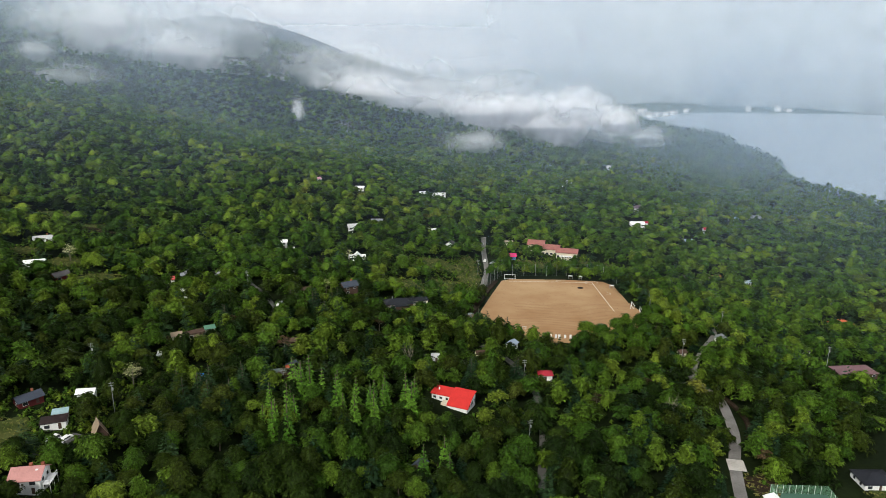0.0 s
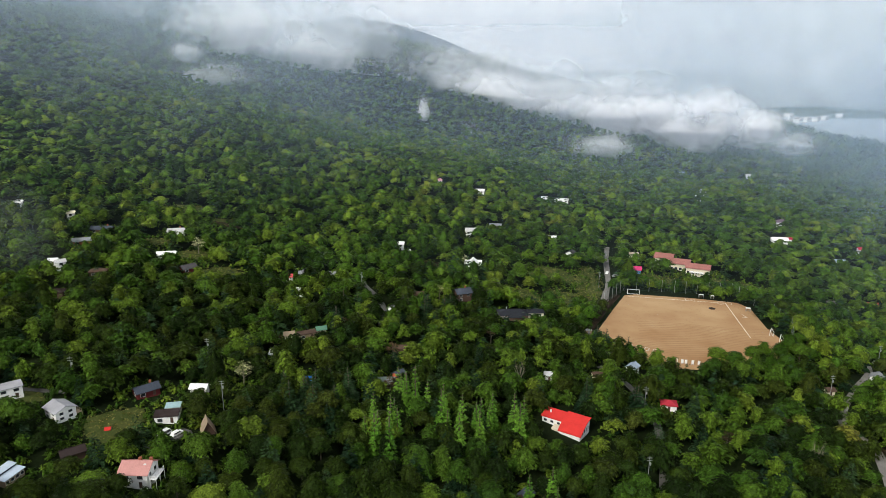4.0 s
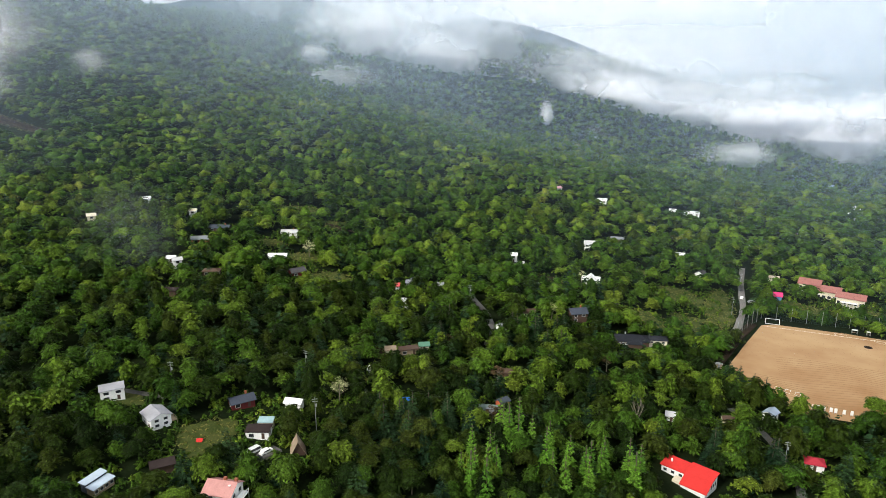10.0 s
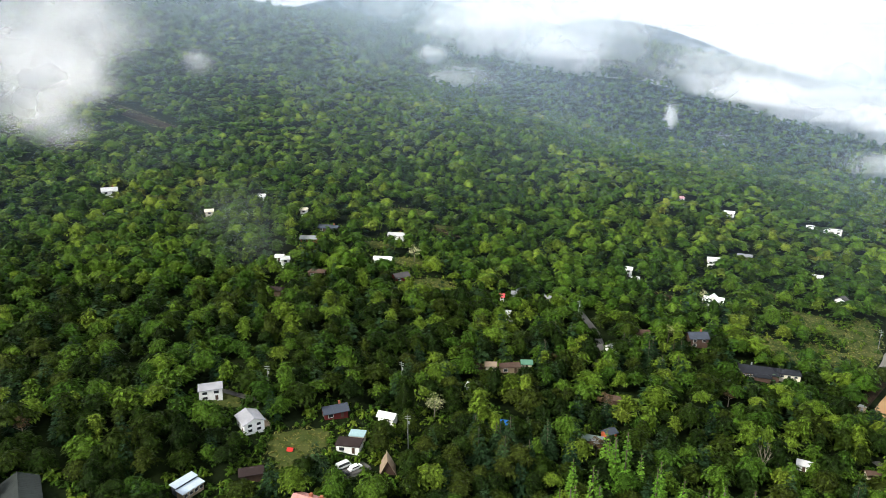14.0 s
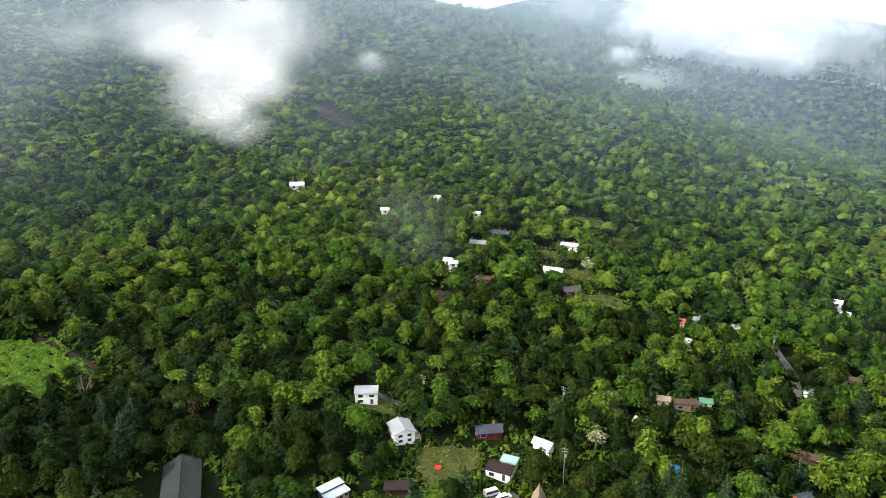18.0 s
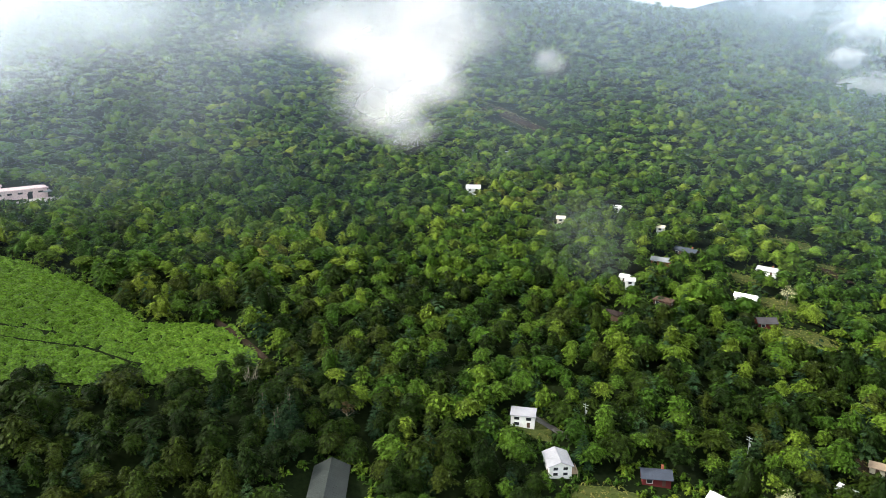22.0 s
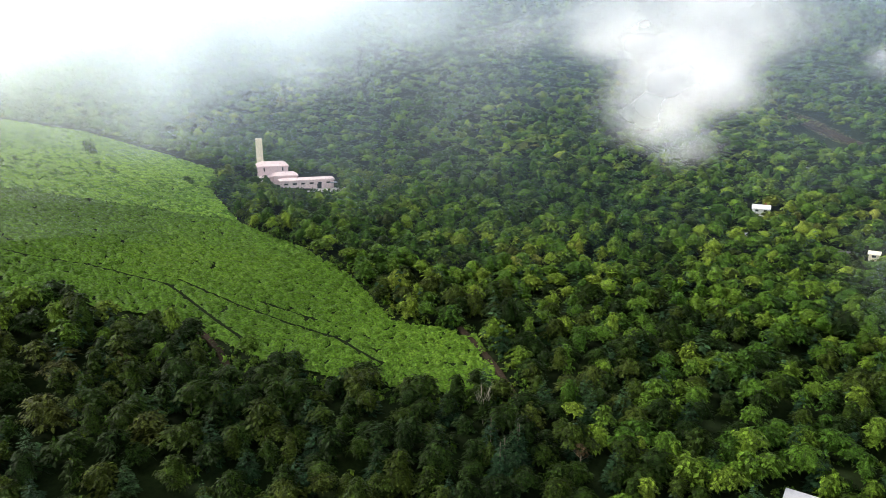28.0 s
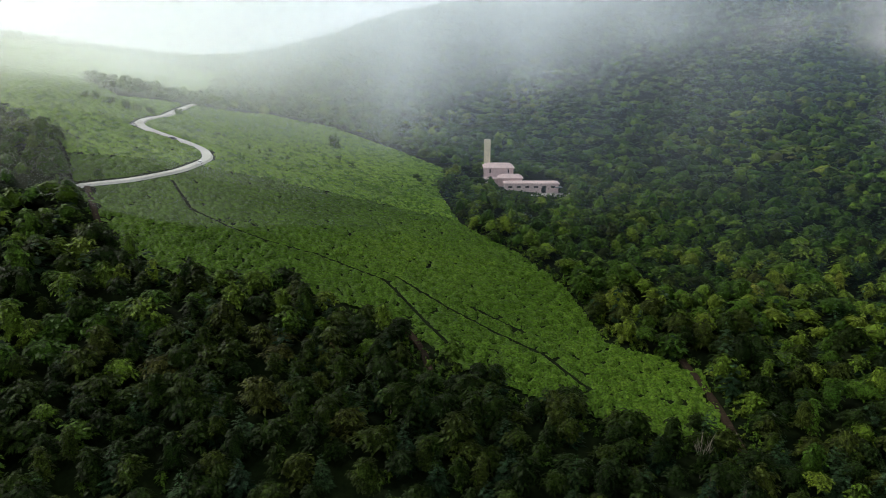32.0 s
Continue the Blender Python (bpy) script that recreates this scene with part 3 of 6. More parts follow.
def house(x, y, long, deep, storeys, turn, kind, roof, wall, plain=False):
    long, deep = long * 0.9, deep * 0.9
    FOOTPRINTS.append((x, y, max(long, deep) / 2 + 0.6))
    base = min(z_at(x + a, y + b) for a in (-3, 3) for b in (-3, 3))
    top = z_at(x, y)
    say = f"{WORDS.get(roof, roof)} {SHAPES[kind]} over {WORDS.get(wall, wall)} walls, {'two' if storeys > 1 else 'one'} storey{'s' if storeys > 1 else ''}, among trees"
    ob = thing("house", x, y, top, turn, say, "house", "houses in the woods")
    a, d = long / 2, deep / 2
    h = 2.1 * storeys + 0.2
    if kind == "aframe":
        h = 0.6
    low = base - top - 0.6
    rise = {"gable": deep * 0.27, "hip": deep * 0.25, "flat": 0.35, "dome": deep * 0.35, "aframe": deep * 0.95}[kind]
    bm = bmesh.new()
    prof = [Vector((-a, -d, low)), Vector((-a, d, low)), Vector((-a, d, h))]
    prof += [Vector((-a, 0, h + rise - 0.05))] if kind in ("gable", "aframe") else []
    prof += [Vector((-a, -d, h))]
    solid(bm, prof, long, Vector((1, 0, 0)))
    part("wall", bm, COLOURS[wall], ob)
    bm = bmesh.new()
    e, th = 0.5, 0.16
    if kind in ("gable", "aframe"):
        k = rise / d
        for s in (-1, 1):
            o = [Vector((-a - e, s * (d + e), h - k * e)), Vector((-a - e, 0, h + rise)), Vector((-a - e, 0, h + rise + th)), Vector((-a - e, s * (d + e), h - k * e + th))]
            solid(bm, o if s > 0 else o[::-1], long + 2 * e, Vector((1, 0, 0)))
        rod(bm, (-a - e, 0, h + rise + th), (a + e, 0, h + rise + th), 0.12)
    elif kind == "hip":
        b0 = [bm.verts.new(p) for p in ((-a - e, -d - e, h), (a + e, -d - e, h), (a + e, d + e, h), (-a - e, d + e, h))]
        b1 = [bm.verts.new(p) for p in ((-a - e, -d - e, h + th), (a + e, -d - e, h + th), (a + e, d + e, h + th), (-a - e, d + e, h + th))]
        r = [bm.verts.new((-max(0.2, a - d), 0, h + rise + th)), bm.verts.new((max(0.2, a - d), 0, h + rise + th))]
        bm.faces.new(b0[::-1])
        for i in range(4):
            bm.faces.new((b0[i], b0[(i + 1) % 4], b1[(i + 1) % 4], b1[i]))
        bm.faces.new((b1[0], b1[1], r[1], r[0]))
        bm.faces.new((b1[1], b1[2], r[1]))
        bm.faces.new((b1[2], b1[3], r[0], r[1]))
        bm.faces.new((b1[3], b1[0], r[0]))
    elif kind == "flat":
        o = [Vector((-a - 0.3, -d - 0.3, h)), Vector((-a - 0.3, d + 0.3, h + rise)), Vector((-a - 0.3, d + 0.3, h + rise + 0.22)), Vector((-a - 0.3, -d - 0.3, h + 0.22))]
        solid(bm, o[::-1], long + 0.6, Vector((1, 0, 0)))
    else:
        bmesh.ops.create_uvsphere(bm, u_segments=16, v_segments=8, radius=1, matrix=Matrix.Translation((0, 0, h)) @ Matrix.Diagonal((a + e, d + e, rise, 1)))
    part("roof", bm, COLOURS[roof], ob)
    if plain:
        return ob
    if kind in ("gable", "hip") and long > 7 and y < 400:
        # standing seams of the metal roof
        bm = bmesh.new()
        k = rise / d
        reach = a if kind == "gable" else max(0.4, a - d)
        n = int(reach * 2 / 0.9)
        for i in range(n + 1):
            sx = -reach + i * 2 * reach / n
            for s in (-1, 1):
                rod(bm, (sx, s * (d + e - 0.05), h - k * e * (kind == "gable") + th + 0.02), (sx, s * 0.05, h + rise + th), 0.035, n=4)
        part("roof_seams", bm, COLOURS[roof], ob)
    if kind == "aframe":
        return ob
    for s in (-1, 1):
        n = max(1, int(long / 3.2))
        for f in range(storeys):
            for i in range(n):
                wx = -a + (i + 0.5) * long / n
                if f == 0 and s == -1 and i == n // 2:
                    boxed("door", wx - 0.45, wx + 0.45, -d - 0.05, -d - 0.003, 0.05, 1.95, COLOURS["brown"], ob, "dark wooden front door")
                    continue
                window(ob, wx, 0.7 + 2.1 * f, min(1.5, long / n * 0.5), 1.1, s * d, s)
    if y < 300 and deep > 3.6:
        for side in (-1, 1):
            for f in range(storeys):
                for wy in ((-deep * 0.22, deep * 0.22) if deep > 4.5 else (0,)):
                    gable_window(ob, wy, 0.7 + 2.1 * f, min(1.2, deep * 0.2), 1.1, side * a, side)
    if roof in ("slate", "salmon", "palegrey", "brown") and kind == "gable" and long > 7 and roof != "salmon":
        boxed("chimney", a * 0.4, a * 0.4 + 0.6, d * 0.3, d * 0.3 + 0.6, h + rise * 0.4, h + rise + 0.9, COLOURS["brick"], ob, "brick chimney")
    return ob


def home(x, y, long, deep, storeys, turn, kind, roof, wall):
    """A house with its yard: the trees keep off it, most of all on the downhill side towards the valley."""
    r = max(long, deep) / 2
    clear(x, y, r + 2.4)
    away = math.atan2(y - 75, x + 25)
    room = 2.4 if math.hypot(x + 25, y - 75) < 260 else 0.6
    clear(x - math.cos(away) * (r + 1.5), y - math.sin(away) * (r + 1.5), r + room, r + 0.3, math.degrees(away))
    return house(x, y, long, deep, storeys, turn, kind, roof, wall)


home(43.4, 270.0, 6.2, 5.0, 1, 0, "hip", "crimson", "white")
home(31.9, 297.5, 5.0, 4.2, 2, 60, "gable", "bluegrey", "white")
home(-2.8, 278.2, 4.2, 3.4, 1, 0, "gable", "palegrey", "white")
home(16.6, 286.2, 4.2, 3.4, 1, 20, "gable", "brown", "cream")
home(46.4, 456.4, 7.1, 5.7, 1, 0, "gable", "magenta", "blue")
home(47.5, 486.7, 6.3, 3.8, 1, 0, "gable", "beige", "cream")
home(5.1, 463.4, 5.3, 5.9, 2, 70, "gable", "darkgrey", "white")
home(-9.1, 496.3, 8.9, 4.4, 1, 0, "flat", "white", "white")
home(-63.0, 472.7, 7.3, 6.6, 2, 10, "gable", "palegrey", "white")
home(-48.8, 500.0, 8.9, 4.5, 1, 0, "gable", "grey", "brown")
home(-99.6, 420.3, 4.2, 3.8, 2, 10, "gable", "white", "white")
home(-94.2, 414.8, 4.2, 3.4, 1, 10, "gable", "palegrey", "white")
home(-3.9, 597.4, 13.5, 5.4, 1, 0, "flat", "white", "white")
home(-17.6, 593.7, 5.2, 3.4, 1, 0, "gable", "white", "white")
home(-69.9, 577.1, 7.3, 4.4, 1, 0, "gable", "white", "white")
home(-103.9, 572.1, 5.1, 4.1, 2, 60, "gable", "pink", "white")
home(134.1, 891.3, 13.5, 6.8, 1, -20, "gable", "bluegrey", "white")
home(122.5, 684.5, 7.0, 4.9, 2, 0, "gable", "white", "white")
home(140.1, 754.0, 10.6, 5.3, 1, 10, "gable", "palegrey", "white")
home(222.2, 927.5, 6.0, 4.8, 2, 0, "gable", "palegrey", "white")
home(209.3, 795.4, 9.3, 5.6, 1, 0, "gable", "crimson", "brown")
home(177.0, 615.3, 10.5, 8.4, 2, 0, "hip", "purple", "white")
home(162.4, 566.5, 12.7, 6.4, 1, 0, "gable", "white", "white")
home(170.2, 572.1, 5.3, 3.7, 1, 0, "gable", "crimson", "white")
home(73.7, 596.3, 7.6, 4.6, 1, 0, "gable", "brown", "brown")
home(220.4, 564.2, 6.2, 4.9, 2, 0, "gable", "crimson", "white")
home(264.9, 619.0, 9.4, 4.7, 1, 10, "gable", "cyan", "white")
home(291.3, 635.5, 12.4, 6.2, 1, 0, "gable", "grey", "grey")
home(194.6, 532.9, 7.2, 4.3, 1, 0, "gable", "bluegrey", "grey")
home(184.3, 449.6, 8.2, 5.7, 1, 0, "gable", "crimson", "white")
home(160.3, 442.6, 6.7, 4.7, 1, 0, "hip", "purple", "brown")
home(206.3, 447.3, 6.4, 3.8, 1, 20, "gable", "bluegrey", "white")
home(232.6, 380.2, 12.2, 8.6, 1, 20, "hip", "orange", "cream")
home(193.8, 300.6, 20.0, 10.0, 1, 5, "hip", "plum", "brown")
home(142.6, 331.6, 4.8, 5.7, 1, 60, "gable", "grey", "white")
home(182.7, 323.8, 4.4, 3.6, 1, 30, "gable", "darkgrey", "white")
home(144.1, 203.4, 11.6, 9.3, 1, 0, "hip", "black", "white")
home(113.4, 305.6, 4.2, 3.4, 1, 20, "gable", "brown", "cream")
home(-50.8, 356.5, 8.9, 7.1, 2, 30, "gable", "slate", "brown")
home(-72.6, 346.2, 6.0, 4.8, 1, 20, "gable", "brown", "cream")
home(-88.4, 313.6, 4.3, 3.4, 1, 10, "gable", "red", "white")
home(-79.3, 320.9, 4.2, 3.8, 1, 60, "gable", "grey", "white")
home(-138.7, 335.8, 4.7, 3.8, 1, 20, "gable", "coral", "white")
home(-126.6, 318.4, 6.7, 5.3, 1, 0, "dome", "palegrey", "white")
home(-134.0, 345.6, 5.3, 3.4, 1, 20, "gable", "grey", "grey")
home(-204.7, 333.7, 10.0, 4.0, 1, 20, "gable", "white", "white")
home(-218.9, 368.1, 9.8, 4.9, 1, 20, "gable", "palegrey", "white")
home(-135.5, 205.7, 8.3, 5.0, 1, 52, "gable", "slate", "darkred")
home(-121.2, 194.3, 7.9, 4.4, 1, 20, "flat", "darkbrown", "white")
home(-121.9, 199.4, 4.8, 3.0, 1, 20, "flat", "cyan", "cream")
home(-120.8, 213.9, 6.0, 3.4, 1, 8, "gable", "white", "white")
home(-108.4, 249.5, 4.2, 3.4, 1, 0, "gable", "palegrey", "grey")
home(-60.1, 253.8, 4.3, 3.4, 1, 60, "gable", "slate", "orange")
home(-63.6, 246.3, 5.9, 3.5, 1, 10, "gable", "greengrey", "brown")
home(-65.4, 276.8, 5.7, 3.4, 1, 10, "gable", "brown", "brown")
home(-107.3, 193.8, 5.0, 4.4, 1, 126, "aframe", "tan", "brown")
home(-7.2, 196.4, 4.2, 3.4, 1, 60, "gable", "slate", "brown")
home(-249.2, 328.5, 9.7, 4.8, 1, 30, "gable", "grey", "brick")
home(-251.8, 349.1, 12.7, 5.1, 1, 10, "gable", "slate", "brown")
home(-216.9, 295.9, 8.2, 4.9, 1, 20, "hip", "brown", "brown")
home(-216.7, 265.2, 9.9, 4.9, 1, 20, "hip", "darkbrown", "brown")
home(-372.0, 298.5, 9.0, 6.3, 2, 57, "gable", "palegrey", "white")
home(-347.7, 273.5, 6.2, 3.7, 1, 47, "gable", "grey", "grey")
home(-309.9, 315.6, 4.6, 3.7, 2, 47, "gable", "cream", "cream")
home(-317.5, 305.9, 5.7, 4.0, 1, 47, "gable", "darkgrey", "white")
home(-308.0, 355.4, 4.2, 3.4, 2, 27, "gable", "white", "white")
home(-276.0, 356.3, 4.2, 3.4, 2, 27, "gable", "cream", "white")
home(-234.8, 293.6, 4.4, 3.5, 2, 47, "gable", "palegrey", "white")
home(-242.3, 298.0, 4.2, 3.4, 1, 27, "gable", "white", "white")
home(-185.6, 321.2, 8.1, 5.7, 1, 57, "gable", "darkgrey", "darkred")
home(-425.8, 361.0, 5.2, 3.7, 1, 27, "gable", "palegrey", "white")
home(-104.6, 272.6, 8.5, 3.4, 1, 37, "flat", "brown", "tan")
home(-100.9, 280.2, 4.2, 3.4, 1, 27, "gable", "green", "cream")
home(-110.7, 268.6, 4.2, 3.4, 1, 27, "gable", "tan", "cream")
home(-118.7, 353.3, 7.7, 3.9, 1, 7, "gable", "grey", "brown")
home(-134.2, 351.3, 4.9, 3.4, 1, 68, "gable", "slate", "white")
home(-133.8, 167.2, 6.5, 3.9, 1, 47, "gable", "darkbrown", "brown")
home(-61.7, 246.0, 4.2, 3.4, 1, 47, "gable", "grey", "brown")

# special houses
red = thing("house", 3.5, 241, z_at(3, 241), -24, "white house with a bright red metal roof and wing", "house", "houses in the woods")
FOOTPRINTS.append((3, 241, 11))
clear(3, 241, 13, 7, -12)
clear(4, 232, 12, 9)
ARC = [(5.2 - k * 10.4 / 10, 5.0 - 3.9 * (k / 10) ** 1.9) for k in range(11)]
bm = bmesh.new()
solid(bm, [Vector((-9.5, -1.0, -2)), Vector((-9.5, 4.5, -2)), Vector((-9.5, 4.5, 4.4)), Vector((-9.5, -1.0, 3.3))], 9.5, Vector((1, 0, 0)))
part("wall", bm, COLOURS["white"], red)
bm = bmesh.new()
solid(bm, [Vector((0, ARC[-1][0] + 0.4, -2)), Vector((0, ARC[0][0] - 0.4, -2))] + [Vector((0, y * 0.94, z - 0.02)) for y, z in ARC], 9.2, Vector((1, 0, 0)))
part("wall", bm, COLOURS["white"], red)
bm = bmesh.new()
solid(bm, [Vector((-10, -1.5, 3.3)), Vector((-10, 5.0, 4.5)), Vector((-10, 5.0, 4.7)), Vector((-10, -1.5, 3.5))][::-1], 10, Vector((1, 0, 0)))
part("roof", bm, COLOURS["red"], red)
bm = bmesh.new()
solid(bm, [Vector((-0.4, y, z)) for y, z in ARC] + [Vector((-0.4, y, z + 0.22)) for y, z in ARC[::-1]], 10.2, Vector((1, 0, 0)))
part("roof", bm, COLOURS["red"], red, "curved red metal roof")
for i in range(3):
    window(red, -8 + i * 3, 1.4, 1.3, 1.0, -1.0, -1)
for i in range(4):
    boxed("window", 9.2, 9.26, -2.2 + i * 1.8, -1.5 + i * 1.8, 0.8, 2.2, DARKGLASS, red, "tall dark window pane")
bm = bmesh.new()
rod(bm, (-7, 2, 4.2), (-7, 2, 5.2), 0.35, 0.35, 10)
part("roof_vent", bm, WHITE, red)
boxed("porch", -3.6, -0.2, -4.4, -1.0, -2, 1.4, COLOURS["cream"], red, "cream porch", 0.1)

pink = home(-112, 165, 8.6, 7.6, 2, 8, "gable", "salmon", "white")
pink["label"] = "white two-storey house with a salmon pink metal roof and balcony"
bm = bmesh.new()
box(bm, 4.3, 6.2, -3.2, 2.2, 2.5, 2.65)
for px, py in ((6.1, -3.1), (6.1, -0.5), (6.1, 2.1), (4.5, -3.1), (4.5, 2.1)):
    rod(bm, (px, py, -1.5), (px, py, 3.7), 0.09)
rod(bm, (6.1, -3.1, 3.6), (6.1, 2.1, 3.6), 0.07)
rod(bm, (4.5, -3.1, 3.6), (6.1, -3.1, 3.6), 0.07)
part("balcony", bm, WHITE, pink, "white timber balcony")
for cx in (-0.2, 2.9):
    boxed("chimney", cx, cx + 0.8, 0.9, 1.6, 4.4, 6.7, COLOURS["brick"], pink, "stout brick chimney")
boxed("roof_hatch", 2.2, 2.9, -1.2, -0.5, 4.9, 6.0, WHITE, pink, "white box on the roof")

grey = home(-150.5, 184, 8.0, 6.8, 2, -26, "gable", "lightgrey", "white")
grey["label"] = "white two-storey house with a grey metal roof and timber balcony"
bm = bmesh.new()
box(bm, -0.6, 3.5, 3.1, 4.9, 0.9, 1.05)
for px in (-0.5, 0.8, 2.1, 3.4):
    rod(bm, (px, 4.8, -1.5), (px, 4.8, 2.1), 0.1)
rod(bm, (-0.5, 4.8, 2.0), (3.4, 4.8, 2.0), 0.07)
part("balcony", bm, COLOURS["tan"], grey, "timber balcony")
grey.scale = (1, 1, 0.76)
tall = home(-171.5, 188, 7.8, 5.0, 2, 48, "flat", "lightgrey", "white")
tall.scale = (1, 1, 0.82)
tall["label"] = "tall white house with a sloping grey shed roof"

# low house with a stepped pale metal roof
step = thing("house", -142.2, 153, z_at(-142.2, 153), 88, "low house with a stepped pale blue metal roof", "house", "houses in the woods")
FOOTPRINTS.append((-142.2, 153, 5))
clear(-142.2, 153, 6.5)
clear(-137, 147, 5)
boxed("wall", -4.6, 4.6, -3.2, 0.4, -2.5, 2.5, COLOURS["tan"], step)
boxed("wall", -4.6, 4.6, 0.41, 3.2, -2.5, 3.6, COLOURS["slate"], step)
for y0, y1, z0, z1 in ((-3.7, 0.4, 2.5, 2.9), (0.2, 3.8, 3.7, 4.1)):
    bm = bmesh.new()
    solid(bm, [Vector((-5.1, y0, z0)), Vector((-5.1, y1, z1)), Vector((-5.1, y1, z1 + 0.2)), Vector((-5.1, y0, z0 + 0.2))][::-1], 10.2, Vector((1, 0, 0)))
    part("roof", bm, COLOURS["skyblue"], step, "pale blue metal roof")
for i in range(4):
    window(step, -3.4 + i * 2.3, 0.7, 1.5, 1.2, -3.2, -1)
    boxed("clerestory_window", -4.2 + i * 2.3, -2.4 + i * 2.3, 0.33, 0.405, 2.95, 3.5, DARKGLASS, step)

# wide black-roofed house with roof lights
black = thing("house", -23, 344, z_at(-23, 344), 12, "wide black hipped roof house with dark walls and roof lights", "house", "houses in the woods")
FOOTPRINTS.append((-20, 345, 12))
clear(-21, 345, 14, 9, 12)
clear(-22, 336, 10, 6)


def hipped(parent, x0, x1, y0, y1, h, rise, wall, roof):
    boxed("wall", x0, x1, y0, y1, -2, h, COLOURS[wall], parent)
    e, d = 0.6, (y1 - y0) / 2
    bm = bmesh.new()
    b = [bm.verts.new(p) for p in ((x0 - e, y0 - e, h), (x1 + e, y0 - e, h), (x1 + e, y1 + e, h), (x0 - e, y1 + e, h))]
    c = [bm.verts.new(v.co + Vector((0, 0, 0.18))) for v in b]
    r = [bm.verts.new((x0 + d * 0.9, (y0 + y1) / 2, h + rise)), bm.verts.new((x1 - d * 0.9, (y0 + y1) / 2, h + rise))]
    bm.faces.new(b[::-1])
    for i in range(4):
        bm.faces.new((b[i], b[(i + 1) % 4], c[(i + 1) % 4], c[i]))
    bm.faces.new((c[0], c[1], r[1], r[0]))
    bm.faces.new((c[1], c[2], r[1]))
    bm.faces.new((c[2], c[3], r[0], r[1]))
    bm.faces.new((c[3], c[0], r[0]))
    part("roof", bm, COLOURS[roof], parent)


hipped(black, -9, 8, -4.5, 5, 3.0, 3.0, "brown", "black")
hipped(black, -3, 4, -7.5, -4.2, 2.7, 1.3, "brown", "black")
hipped(black, 8.5, 18, -0.5, 5.5, 2.8, 2.0, "cream", "black")
for i in range(4):
    boxed("roof_light", -6 + i * 2.6, -5.3 + i * 2.6, -2.6, -1.9, 3.95, 4.4, WHITE, black, "small white roof light")
for i in range(3):
    window(black, 10 + i * 3, 0.9, 1.4, 1.2, -0.5, -1)
    window(black, -7.5 + i * 1.9, 0.9, 1.2, 1.2, -4.5, -1)
bm = bmesh.new()
rod(bm, (-4, 1.5, 5), (-4, 1.5, 7), 0.35, n=8)
part("chimney", bm, STEEL, black)

# blue tarpaulin over a frame, red play tent
for x, y, mat, w, say in ((-91, 238, "tarp", 3.2, "bright blue tarpaulin stretched over a low frame"), (-134, 183, "red", 1.9, "small red garden tent on a lawn")):
    tent = thing("tarpaulin", x, y, z_at(x, y), 20, say, "tent")
    bm = bmesh.new()
    for s in (-1, 1):
        o = [Vector((-w / 2, s * w / 2, 0.15)), Vector((-w / 2, 0, w * 0.45)), Vector((-w / 2, 0, w * 0.45 + 0.06)), Vector((-w / 2, s * (w / 2 + 0.05), 0.2))]
        solid(bm, o if s > 0 else o[::-1], w, Vector((1, 0, 0)))
    part("sheet", bm, COLOURS[mat], tent)
    for px in (-w / 2, w / 2):
        bm = bmesh.new()
        rod(bm, (px, 0, 0), (px, 0, w * 0.45), 0.05)
        part("pole", bm, STEEL, tent)
    clear(x, y, w + 0.5)
    clear(x, y - 3.5, w)

step.scale = (0.7, 0.7, 0.75)
black.scale = (0.85, 0.85, 0.68)
clear(-49, 350, 7, 6)
red.scale = (0.86, 0.86, 0.9)

# long barn with a grey sheet roof
barn = home(-166, 124, 22, 9.5, 1, 152, "gable", "weathered", "brown")
barn["label"] = "long dark building with a weathered grey sheet roof"
clear(-158, 118, 12, 8, 20)

# white house with crossing gables
cross = home(-53.5, 417, 10.5, 6.0, 1, 5, "gable", "white", "white")
cross["label"] = "white house with crossing white gables beside a clearing"
bm = bmesh.new()
solid(bm, [Vector((-2.6, -5.5, -1)), Vector((2.6, -5.5, -1)), Vector((2.6, -5.5, 3.6)), Vector((0, -5.5, 5.8)), Vector((-2.6, -5.5, 3.6))], 5.5, Vector((0, 1, 0)))
part("wall", bm, COLOURS["white"], cross)
bm = bmesh.new()
for s in (-1, 1):
    o = [Vector((s * 3.2, -6, 3.1)), Vector((0, -6, 5.85)), Vector((0, -6, 6.0)), Vector((s * 3.2, -6, 3.25))]
    solid(bm, o if s < 0 else o[::-1], 6, Vector((0, 1, 0)))
part("roof", bm, COLOURS["white"], cross)

